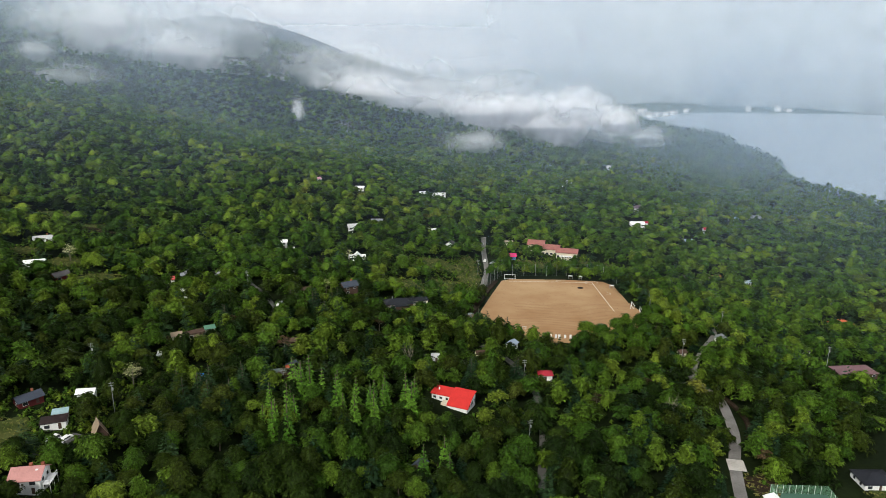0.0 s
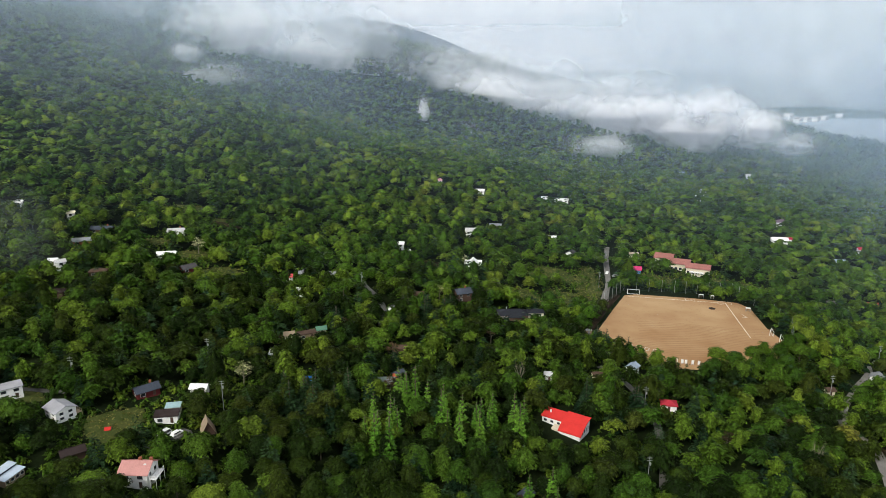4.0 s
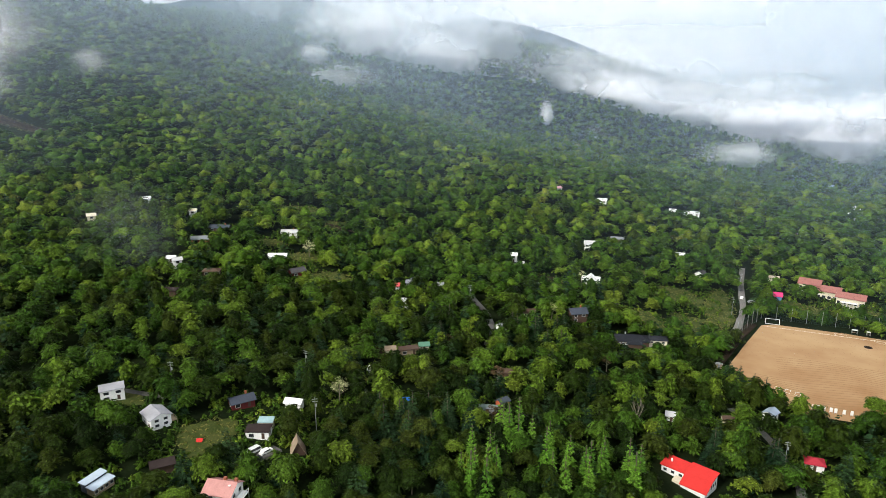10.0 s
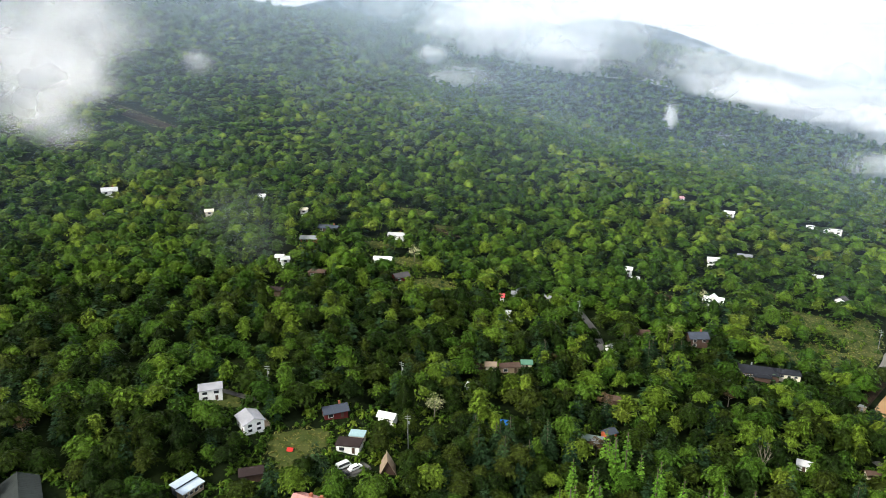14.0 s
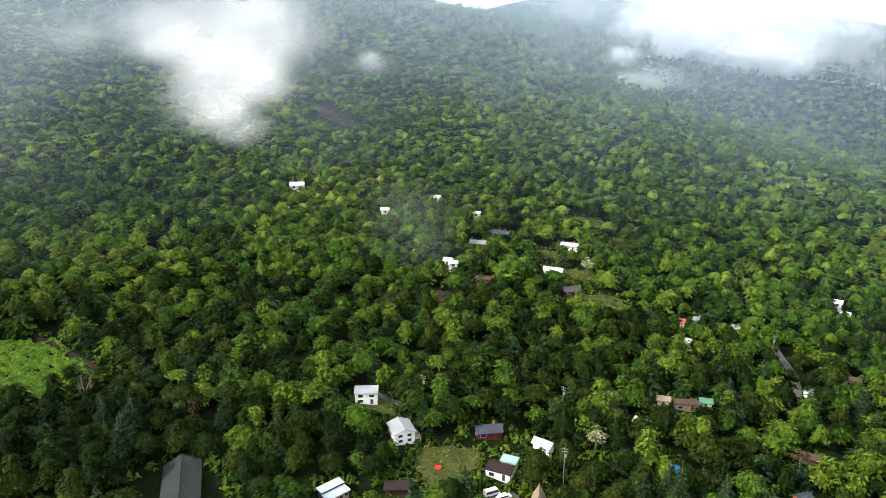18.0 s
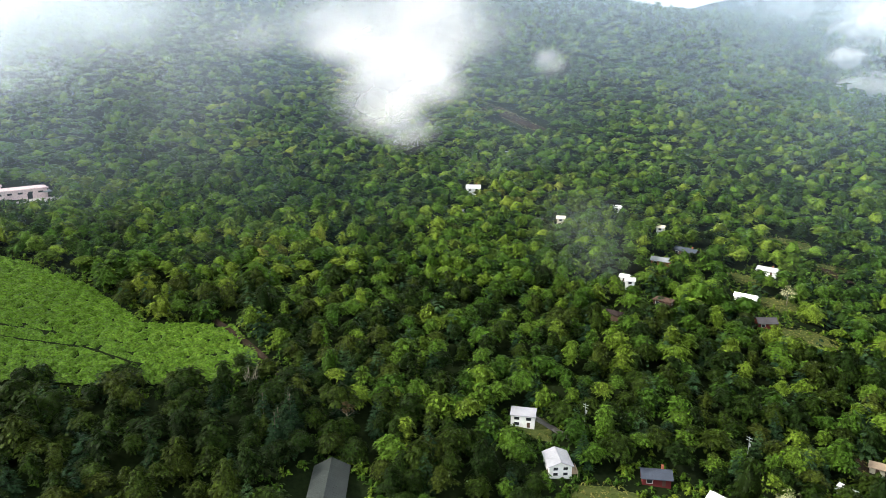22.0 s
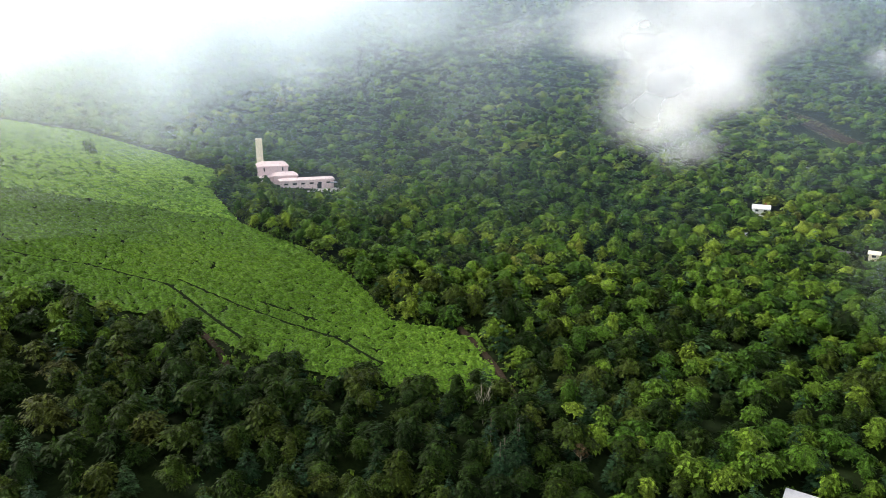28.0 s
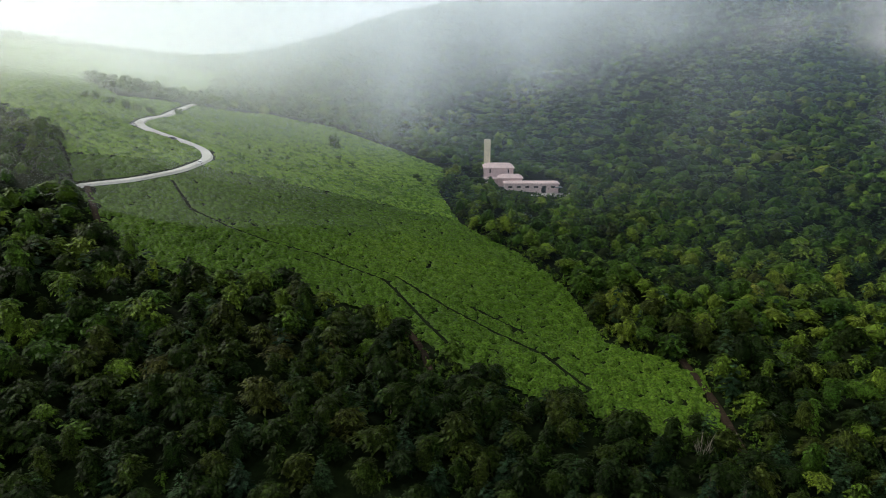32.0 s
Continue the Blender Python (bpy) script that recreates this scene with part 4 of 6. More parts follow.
# school with three pink-tiled wings
school = thing("school", 80, 474, z_at(80, 474), -14, "low cream school with long pink-brown tiled roofs in three wings", "school")
clear(79, 471, 24, 13, -14)
clear(54, 311, 15, 6, -8)
clear(46, 448, 6, 5)
clear(-22, 333, 13, 8)
clear(98, 455, 20, 10)
for x0, x1, y0, y1, h in ((-20, -9, 0, 12, 6.4), (-10, 2, -3, 8, 4.6), (1, 15, -8, 1, 4.2)):
    boxed("wall", x0, x1, y0, y1, -3, h, COLOURS["cream"], school)
    bm = bmesh.new()
    m = (y0 + y1) / 2
    for s, ye in ((-1, y0 - 0.8), (1, y1 + 0.8)):
        o = [Vector((x0 - 0.8, ye, h - 0.1)), Vector((x0 - 0.8, m, h + 2.0)), Vector((x0 - 0.8, m, h + 2.25)), Vector((x0 - 0.8, ye, h + 0.15))]
        solid(bm, o if s > 0 else o[::-1], x1 - x0 + 1.6, Vector((1, 0, 0)))
    part("roof", bm, COLOURS["rooftile"], school)
    for i in range(int((x1 - x0) / 2.8)):
        for z in ((0.6,) if h < 6 else (0.4, 3.4)):
            window(school, x0 + 1.4 + i * 2.8, z, 1.7, 1.6, y0, -1)
bm = bmesh.new()
box(bm, 3, 12, -10.2, -8, 1.9, 2.1)
for i in range(6):
    rod(bm, (3.2 + i * 1.7, -10, -2), (3.2 + i * 1.7, -10, 2), 0.15)
part("arcade", bm, COLOURS["white"], school, "white pillared arcade")

# incinerator-like works with a tall chimney, in pale pink
works = thing("factory", -459, 60, z_at(-459, 60), 101, "pale pink works with a tall square chimney among woods", "factory")
clear(-466, 52, 32, 17, 100)
clear(-440, 62, 20, 26, 100)


def works_block(x0, x1, y0, y1, z1, roof, mat="rose"):
    boxed("wall", x0, x1, y0, y1, -5, z1, COLOURS[mat], works)
    bm = bmesh.new()
    m, e = (y0 + y1) / 2, 0.6
    b = [bm.verts.new(p) for p in ((x0 - e, y0 - e, z1), (x1 + e, y0 - e, z1), (x1 + e, y1 + e, z1), (x0 - e, y1 + e, z1))]
    c = [bm.verts.new(p) for p in ((x0 - e, y0 - e, z1 + 0.7), (x1 + e, y0 - e, z1 + 0.7), (x1 + e, y1 + e, z1 + 0.7), (x0 - e, y1 + e, z1 + 0.7))]
    t = [bm.verts.new(p) for p in ((x0 + 2, m - 1, z1 + 0.7 + roof), (x1 - 2, m - 1, z1 + 0.7 + roof), (x1 - 2, m + 1, z1 + 0.7 + roof), (x0 + 2, m + 1, z1 + 0.7 + roof))]
    bm.faces.new(b[::-1])
    bm.faces.new(t)
    for i in range(4):
        j = (i + 1) % 4
        bm.faces.new((b[i], b[j], c[j], c[i]))
        bm.faces.new((c[i], c[j], t[j], t[i]))
    part("roof", bm, COLOURS["rose"], works)


works_block(-16, 15.5, 0, 8, 4.6, 0.8)
works_block(-19, -5, 8.2, 16, 6.6, 1.6)
works_block(-27, -9.5, 16.2, 30, 11.5, 2.0)
works_block(-30, -16, 12, 16, 5.5, 0.6)
boxed("chimney", -26.5, -22.6, 30.3, 34.2, -4, 27.5, COLOURS["cream"], works, "tall square cream chimney", 0.2)
for i in range(6):
    boxed("window", -14 + i * 5, -11.6 + i * 5, -0.06, -0.004, 2.6, 3.6, DARKGLASS, works, "dark strip window")
boxed("door", 5.5, 8.0, -0.08, -0.004, -0.5, 2.6, DARKGLASS, works, "dark loading door")
boxed("loading_canopy", 13, 17.5, -2.5, 4, 2.8, 3.1, COLOURS["grey"], works)
for i in range(2):
    boxed("window", -24 + i * 11, -23.2 + i * 11, 16.1, 16.19, 9.0, 11.2, DARKGLASS, works, "narrow dark window")
boxed("apron", -18, 22, -9, -0.2, -6, -0.3, CONCRETE, works, "concrete apron")

# ---------------------------------------------------------------- sports ground
SAND = rough("sandy_earth", (0.27, 0.135, 0.060), (0.43, 0.285, 0.150), 0.06, 0.014, 0.95, 0.05)
bm = bmesh.new()
bm.faces.new([bm.verts.new((x, y, PLAY_Z)) for x, y in PLAY][::-1])
bmesh.ops.recalc_face_normals(bm, faces=bm.faces[:])
box(bm, 60, 60.1, 360, 360.1, PLAY_Z - 0.2, PLAY_Z - 0.15)
pitch = part("sports_ground", bm, SAND, None)
tagged(pitch, "raked sandy brown sports ground with white lines", "ground", kind="structure")
CHALK = paint("chalk_line", (0.72, 0.64, 0.52))


def line_on(x0, y0, x1, y1, wide=0.35):
    d = Vector((x1 - x0, y1 - y0, 0))
    n = Vector((-d.y, d.x, 0)).normalized() * wide / 2
    bm = bmesh.new()
    a, b = Vector((x0, y0, PLAY_Z + 0.008)), Vector((x1, y1, PLAY_Z + 0.008))
    bm.faces.new([bm.verts.new(p) for p in (a - n, b - n, b + n, a + n)])
    part("line", bm, CHALK, pitch, "white chalk line")


line_on(37, 411, 92, 408)
line_on(92, 408, 94, 358)
line_on(70.5, 412.3, 76, 411.5, 0.25)
line_on(70.5, 412.3, 71, 409, 0.25)
line_on(97, 391, 99, 387, 0.25)
line_on(99, 387, 96, 386, 0.25)
for k in range(14):
    a0, a1 = k * math.tau / 14, (k + 1) * math.tau / 14
    line_on(91.5 + 4 * math.cos(a0), 408 + 3 * math.sin(a0), 91.5 + 4 * math.cos(a1), 408 + 3 * math.sin(a1), 0.2)
RAKE = rough("raked_earth", (0.23, 0.125, 0.058), (0.31, 0.185, 0.092), 1.5, 0.2, 0.95, 0.1)
for k in range(22):
    y = 324 + k * 2.2
    x0, x1 = 40 - 0.55 * (y - 326) * (y < 350), 68 + 0.95 * (y - 326)
    bm = bmesh.new()
    n = 14
    low = [bm.verts.new((x0 + (x1 - x0) * i / n, y + 1.3 * math.sin(i * 0.5 + 0.3 * k), PLAY_Z + 0.006)) for i in range(n + 1)]
    top = [bm.verts.new((v.co.x, v.co.y + 0.32, PLAY_Z + 0.006)) for v in low]
    for i in range(n):
        bm.faces.new((low[i], low[i + 1], top[i + 1], top[i]))
    part("rake_mark", bm, RAKE, pitch, "shallow raked furrow")
bm = bmesh.new()
bmesh.ops.create_circle(bm, cap_ends=True, segments=14, radius=1.9, matrix=Matrix.Translation((83, 398, PLAY_Z + 0.007)))
part("damp_patch", bm, BANK, pitch, "dark damp patch of earth")


def goal(x, y, turn, wide=6.8, high=2.3, thick=0.11):
    g = thing("goal", x, y, PLAY_Z, turn, "white metal football goal frame on the sandy ground", "goal", "goals on the ground")
    for name_, a, b in (("post", (-wide / 2, 0, 0), (-wide / 2, 0, high)), ("post", (wide / 2, 0, 0), (wide / 2, 0, high)), ("crossbar", (-wide / 2, 0, high), (wide / 2, 0, high)),
                        ("back_bar", (-wide / 2, 1.6, 0.06), (wide / 2, 1.6, 0.06)), ("brace", (-wide / 2, 0, high), (-wide / 2, 1.6, 0)), ("brace", (wide / 2, 0, high), (wide / 2, 1.6, 0))):
        bm = bmesh.new()
        rod(bm, a, b, thick, n=8)
        part(name_, bm, WHITE, g)
    return g


goal(42, 417, 180)
goal(51.5, 320, 0, 4.6)
goal(105, 365, -110, 5.5)
goal(107.5, 357, -110, 5.0)
for x, y in ((34.3, 336.8), (38.1, 335.5), (41.9, 334.1), (45.7, 332.8)):
    g = goal(x, y, 160, 2.0, 0.8, 0.05)
    g["label"], g["category"] = "low white hurdle frame on the sandy ground", "hurdle"
    g.name = "hurdle"
for x, y in ((56, 320.1), (57.6, 320), (60.5, 319.8), (63.2, 319.8)):
    b = thing("lettered_board", x, y, PLAY_Z, 0, "white upright board standing on two feet", "board", "boards by the ground")
    boxed("panel", -0.55, 0.55, -0.05, 0.05, 0.3, 2.2, WHITE, b, "", 0.02)
    boxed("foot", -0.45, -0.35, -0.4, 0.4, 0, 0.3, STEEL, b)
    boxed("foot", 0.35, 0.45, -0.4, 0.4, 0, 0.3, STEEL, b)
for x, y, w in ((80, 415.4, 2.6), (86, 414.5, 1.7), (101.5, 396.7, 2.4)):
    b = thing("bench_shelter", x, y, PLAY_Z, 0, "small white roofed bench shelter at the edge", "shelter", "shelters by the ground")
    boxed("roof", -w / 2, w / 2, -0.9, 0.9, 1.9, 2.05, WHITE, b, "", 0.03)
    for sx in (-1, 1):
        boxed("post", sx * w / 2 - 0.1 * sx - 0.06, sx * w / 2 - 0.1 * sx + 0.06, -0.7, -0.58, 0, 1.9, STEEL, b)
        boxed("post", sx * w / 2 - 0.1 * sx - 0.06, sx * w / 2 - 0.1 * sx + 0.06, 0.58, 0.7, 0, 1.9, STEEL, b)
    boxed("seat", -w / 2 + 0.2, w / 2 - 0.2, 0.1, 0.5, 0.4, 0.46, COLOURS["tan"], b)

for x, y, mat, w in ((12, 342, "white", 2.4), (14.5, 349, "tan", 3.2)):
    hut = thing("shed", x, y, z_at(x, y), 20, "small flat-roofed storage hut beside the sports ground", "shed", "storage huts")
    boxed("wall", -w / 2, w / 2, -1.1, 1.1, -0.5, 2.2, COLOURS[mat], hut, "", 0.03)
    boxed("roof", -w / 2 - 0.15, w / 2 + 0.15, -1.25, 1.25, 2.2, 2.32, COLOURS["palegrey"], hut)
    boxed("door", -0.45, 0.45, -1.16, -1.105, 0, 1.9, COLOURS["grey"], hut)
    clear(x, y, 3)
    clear(x + 1, y - 4, 4)

# net fence round the ground
NET = paint("green_net", (0.03, 0.07, 0.05))
fence = thing("net_fence", 66, 369, PLAY_Z, 0, "tall dark green net fence on steel posts", "fence")
FENCE = [(24, 392), (37, 422), (66, 422), (98, 423), (110, 402), (116, 370), (110, 345)]
for (ax, ay), (bx, by) in zip(FENCE, FENCE[1:]):
    n = max(2, int(math.hypot(bx - ax, by - ay) / 6))
    for i in range(n):
        px, py = ax + (bx - ax) * i / n - 66, ay + (by - ay) * i / n - 369
        qx, qy = ax + (bx - ax) * (i + 1) / n - 66, ay + (by - ay) * (i + 1) / n - 369
        bm = bmesh.new()
        rod(bm, (px, py, -2), (px, py, 7.5), 0.1, n=6)
        part("post", bm, STEEL, fence)
        bm = bmesh.new()
        for k in range(8):
            rod(bm, (px, py, 0.3 + k), (qx, qy, 0.3 + k), 0.025, n=3)
        for k in range(1, 9):
            mx_, my_ = px + (qx - px) * k / 9, py + (qy - py) * k / 9
            rod(bm, (mx_, my_, 0), (mx_, my_, 7.3), 0.025, n=3)
        part("net", bm, NET, fence)


# ---------------------------------------------------------------- roads
def strip(name, line, wide, mat, label, lift=0.12, parent=None):
    pts = []
    for (ax, ay), (bx, by) in zip(line, line[1:]):
        n = max(1, int(math.hypot(bx - ax, by - ay) / 4))
        pts += [Vector((ax + (bx - ax) * i / n, ay + (by - ay) * i / n)) for i in range(n)]
    pts.append(Vector(line[-1]))
    for _ in range(3):
        pts = [pts[0]] + [(pts[i - 1] + pts[i] * 2 + pts[i + 1]) / 4 for i in range(1, len(pts) - 1)] + [pts[-1]]
    vs, fs = [], []
    for i, p in enumerate(pts):
        d = (pts[min(i + 1, len(pts) - 1)] - pts[max(i - 1, 0)]).normalized()
        n = Vector((-d.y, d.x)) * wide / 2
        zc = z_at(p.x, p.y) + lift
        for k, dz in ((-1.25, -1.0), (-1, 0), (0, 0.05), (1, 0), (1.25, -1.0)):
            vs.append((p.x + n.x * k, p.y + n.y * k, zc + dz))
        if i:
            fs += [(5 * i - 5 + k, 5 * i + k, 5 * i + k + 1, 5 * i - 4 + k) for k in range(4)]
    me = mesh_of(name, vs, fs, mat)
    me.flip_normals()
    ob = link(name, me, parent)
    if parent is None:
        tagged(ob, label, "road", kind="structure")
    return ob


WORNROAD = rough("worn_asphalt", (0.13, 0.122, 0.112), (0.22, 0.21, 0.195), 2.0, 0.15)
for key, (line, wide) in ROADS.items():
    strip("road", line, wide, PALEROAD if key == "hill" else (ASPHALT if key == "lane" else (WORNROAD if key in ("east", "north") else ASPHALT)), "narrow winding asphalt road through the woods" if key != "hill" else "pale two-lane road winding up the grassy hill", 0.35 if key == "hill" else 0.15)


# ---------------------------------------------------------------- vehicles
def car(x, y, turn, mat, label, van=False, lift=0.0):
    c = thing("car", x, y, z_at(x, y) + lift, turn, label, "van" if van else "car", "vehicles")
    L, h, cab = (4.6, 1.9, (-2.2, 1.9)) if van else (4.2, 1.45, (-1.5, 1.2))
    bm = bmesh.new()
    box(bm, -L / 2, L / 2, -0.85, 0.85, 0.35, 0.95)
    bmesh.ops.bevel(bm, geom=bm.edges[:], offset=0.12, segments=2, affect="EDGES")
    part("body", bm, mat, c)
    bm = bmesh.new()
    solid(bm, [Vector((cab[0] - 0.05, -0.76, 0.9)), Vector((cab[1] + 0.25, -0.76, 0.9)), Vector((cab[1] - 0.35, -0.76, h)), Vector((cab[0] + 0.2, -0.76, h))], 1.52, Vector((0, 1, 0)))
    cb = part("cabin", bm, mat, c)
    bm = bmesh.new()
    solid(bm, [Vector((cab[0] + 0.2, -0.78, 1.0)), Vector((cab[1] + 0.02, -0.78, 1.0)), Vector((cab[1] - 0.42, -0.78, h - 0.12)), Vector((cab[0] + 0.3, -0.78, h - 0.12))], 1.56, Vector((0, 1, 0)))
    part("side_windows", bm, DARKGLASS, c)
    bm = bmesh.new()
    bm.faces.new([bm.verts.new(p) for p in ((cab[1] + 0.26, -0.66, 0.96), (cab[1] + 0.26, 0.66, 0.96), (cab[1] - 0.28, 0.66, h - 0.08), (cab[1] - 0.28, -0.66, h - 0.08))])
    part("windscreen", bm, DARKGLASS, c)
    for wx in (-L * 0.31, L * 0.31):
        for wy in (-0.82, 0.82):
            bm = bmesh.new()
            rod(bm, (wx, wy - 0.1, 0.32), (wx, wy + 0.1, 0.32), 0.32, n=12)
            part("wheel", bm, COLOURS["black"], c)
    for wy in (-0.6, 0.6):
        boxed("headlight", L / 2 - 0.04, L / 2 + 0.02, wy - 0.15, wy + 0.15, 0.62, 0.78, STEEL, c)
    return c


FOOTPRINTS.append((-116, 186, 4))
clear(-115.5, 185, 6, 9)
car(-117.5, 186.5, 70, WHITE, "white van parked in a yard by a white house", True)
car(-114.5, 188, 70, WHITE, "white hatchback parked in a yard")
car(-115, 183, 70, COLOURS["black"], "black car parked in a yard")
car(-338, -80.5, 20, WHITE, "white car driving on the pale hill road", lift=0.4)
car(-357, -105, 85, COLOURS["darkgrey"], "dark car driving on the pale hill road", lift=0.4)
car(-360, -127, 60, WHITE, "white car driving on the pale hill road", lift=0.4)
car(152, 356, 20, WHITE, "white car parked at the roadside")
car(156, 359, 20, WHITE, "white car parked at the roadside")
car(198, 303, 20, WHITE, "white car parked behind the long roof")
car(28, 445, 80, WHITE, "white car parked by the road near the school")
car(33, 442, 20, STEEL, "grey car parked by the road near the school")
car(-439, 68, 10, WHITE, "white car parked by the pink works")
car(-439.5, 72, 10, STEEL, "grey car parked by the pink works")

# tennis court
court = thing("tennis_court", 115, 188, z_at(115, 191), -3, "green hard tennis court inside a green mesh fence", "court")
clear(115, 186, 17, 14)
clear(98, 196, 8, 12)
boxed("surface", -9, 9, -14, 8, -1.5, 0.25, paint("court_green", (0.06, 0.14, 0.10)), court, "dark green court surface")
GREENNET = paint("court_net", (0.16, 0.34, 0.20))
for x0, y0, x1, y1 in ((-9, 8, 9, 8), (-9, -14, -9, 8), (9, -14, 9, 8)):
    n = 9
    for i in range(n):
        ax, ay, bx, by = x0 + (x1 - x0) * i / n, y0 + (y1 - y0) * i / n, x0 + (x1 - x0) * (i + 1) / n, y0 + (y1 - y0) * (i + 1) / n
        bm = bmesh.new()
        rod(bm, (ax, ay, 0.2), (ax, ay, 3.4), 0.06)
        part("post", bm, WHITE, court)
        bm = bmesh.new()
        for k in range(16):
            rod(bm, (ax, ay, 0.35 + k * 0.2), (bx, by, 0.35 + k * 0.2), 0.035, n=3)
        part("mesh_panel", bm, GREENNET, court)
strip("yard", [(-119, 178), (-116, 184), (-114, 192)], 5.5, ASPHALT, "asphalt yard beside a white house", 0.2)
shed = house(104, 190, 4.5, 3.6, 1, 20, "flat", "white", "white", True)
shed["label"] = "small white hut with a flat roof beside the tennis court"


# the white town across the lake
for b_, r_, w_, h_ in ((-16.6, 2010, 30, 14), (-17.0, 2040, 22, 22), (-17.3, 2070, 34, 12), (-17.7, 2035, 26, 9), (-18.2, 2090, 44, 10), (-18.8, 2120, 30, 8), (-19.3, 2180, 40, 9), (-20.2, 2260, 24, 10), (-24.6, 2370, 26, 16), (-26.6, 2390, 22, 18), (-27.3, 2400, 30, 10)):
    bx_, by_ = -25 - r_ * math.sin(radians(b_)), 75 + r_ * math.cos(radians(b_))
    tower = thing("lakeside_building", bx_, by_, LAKE + 2, -b_ * 3, "distant white block on the far shore of the lake", "building", "town across the lake")
    boxed("wall", -w_ / 2, w_ / 2, -8, 8, -3, h_, COLOURS["white"], tower)
    boxed("roof", -w_ / 2 - 0.6, w_ / 2 + 0.6, -8.6, 8.6, h_, h_ + 0.8, COLOURS["palegrey"], tower)
    for i_ in range(int(w_ / 5)):
        boxed("window", -w_ / 2 + 1.5 + i_ * 5, -w_ / 2 + 4.5 + i_ * 5, -8.2, -8.01, h_ * 0.45, h_ * 0.75, DARKGLASS, tower)


# ---------------------------------------------------------------- poles
def pole(x, y, turn=0):
    p = thing("utility_pole", x, y, z_at(x, y), turn, "grey concrete utility pole with crossarms and transformer", "pole", "utility poles")
    bm = bmesh.new()
    rod(bm, (0, 0, -0.5), (0, 0, 11.5), 0.13, 0.08, 8)
    part("shaft", bm, COLOURS["grey"], p)
    for z in (10.9, 10.1):
        boxed("crossarm", -0.9, 0.9, -0.06, 0.06, z, z + 0.12, STEEL, p)
    bm = bmesh.new()
    rod(bm, (0.35, 0, 8.4), (0.35, 0, 9.3), 0.24, n=10)
    part("transformer", bm, STEEL, p)
    clear(x, y, 2.5)


for x, y, a in ((30, 214, 10), (33.5, 262, 0), (-108, 206, 30), (-158, 200, 20), (27, 455, 0), (22, 418, 0), (150, 350, 10), (184, 306, 0), (-100, 338, 40), (-127, 232, 0), (112, 300, 0)):
    pole(x, y, a)


# ---------------------------------------------------------------- woods
for fx, fy, fr in ((-110, 225, 3.5), (-194, 347, 3.8), (-62, 349, 3), (-58, 412, 2.6)):
    clear(fx, fy, fr)
    clear(fx + 1, fy - 4, fr)
lawn(-134, 186, 8, 11)
lawn(-235, 409, 14, 6, 20)
lawn(-208, 404, 7, 3, 30)
lawn(-172, 329, 11, 7, 30)
lawn(106, 200, 6, 7, 0, BANK)
for line in ([(-285, -97), (-275, -88), (-265, -79)], [(-258, 33), (-248, 41), (-231, 48)], [(-264, 122), (-247, 127), (-226, 130)]):
    for bx, by in line:
        clear(bx, by, 5.5)
clear(-238, 45, 5.5)
clear(-236, 129, 5)
lawn(-196, 345, 10, 7, 30)
lawn(-9, 428, 18, 12)
lawn(-21, 381, 14, 10)
lawn(16, 425, 8, 26)
lawn(5, 398, 13, 9)
lawn(-72, 406, 16, 5, 0, BANK)
lawn(-30, 455, 20, 4, -10)
lawn(146, 197, 7, 6)
lawn(70, 446, 30, 8, -8)
lawn(112, 456, 20, 8, -20)
lawn(-168, 190, 6, 5)
lawn(-112, 268, 9, 5, 30, BANK)
lawn(-495, 420, 44, 7, -2, BANK)
clear(-478, 405, 30, 10, -2)
lawn(-205, 397, 12, 4, 10, BANK)
lawn(-222, 352, 9, 5, 20)
lawn(155, 690, 14, 7)


def lumps_of(rng, n, flat, cone=0.0):
    """Where the leafy shelves of a crown of radius 1 sit: a centre and a radius each, stacked from a wide skirt to the top."""
    lean, out = rng.uniform(0, math.tau), [(0, 0, 0.2 * flat, 0.45)]
    for k in range(n - 1):
        h = min(1.0, max(0.0, (k + rng.uniform(0.1, 0.9)) / (n - 1)))
        reach = (1 - cone) * math.sqrt(max(0.0, 1 - h ** 2.2)) + cone * (1 - 0.93 * h)
        a = k * 2.4 + rng.uniform(-0.7, 0.7)
        r = reach * rng.uniform(0.42, 0.86) * (1 + 0.15 * math.cos(a - lean))
        size = rng.uniform(0.22, 0.40) * (0.55 + 0.45 * reach)
        out.append((r * math.cos(a), r * math.sin(a), flat * (-0.22 + 1.12 * h + rng.uniform(-0.08, 0.08)), size))
    return np.array(out)


def shell_of(lum, around, tiers, shrink=0.74):
    """The closed body of a crown: its radius in each direction is that of the outermost bough."""
    el = np.concatenate([np.linspace(-0.55, 1.25, tiers), [math.pi / 2]])
    A, E = np.meshgrid(np.arange(around) * math.tau / around, el[:-1])
    A = A + 0.5 * math.tau / around * (np.arange(tiers)[:, None] % 2)
    d = np.stack([np.cos(A) * np.cos(E), np.sin(A) * np.cos(E), np.sin(E)], -1).reshape(-1, 3)
    d = np.concatenate([d, [[0, 0, 1.0]]])
    best = np.full(len(d), 0.38)
    for x, y, z, r in lum:
        c = np.array([x, y, z])
        p = d @ c
        s = p * p - c @ c + r * r
        best = np.maximum(best, np.where(s > 0, p + np.sqrt(np.maximum(s, 0)), 0))
    v = d * best[:, None] * shrink
    q = []
    for j in range(tiers - 1):
        for i in range(around):
            k = (i + 1) % around
            q.append((j * around + i, j * around + k, (j + 1) * around + k, (j + 1) * around + i))
    top = (tiers - 1) * around
    for i in range(0, around, 2):
        q.append((top + i, top + (i + 1) % around, top + (i + 2) % around, len(d) - 1))
    return v, np.array(q)


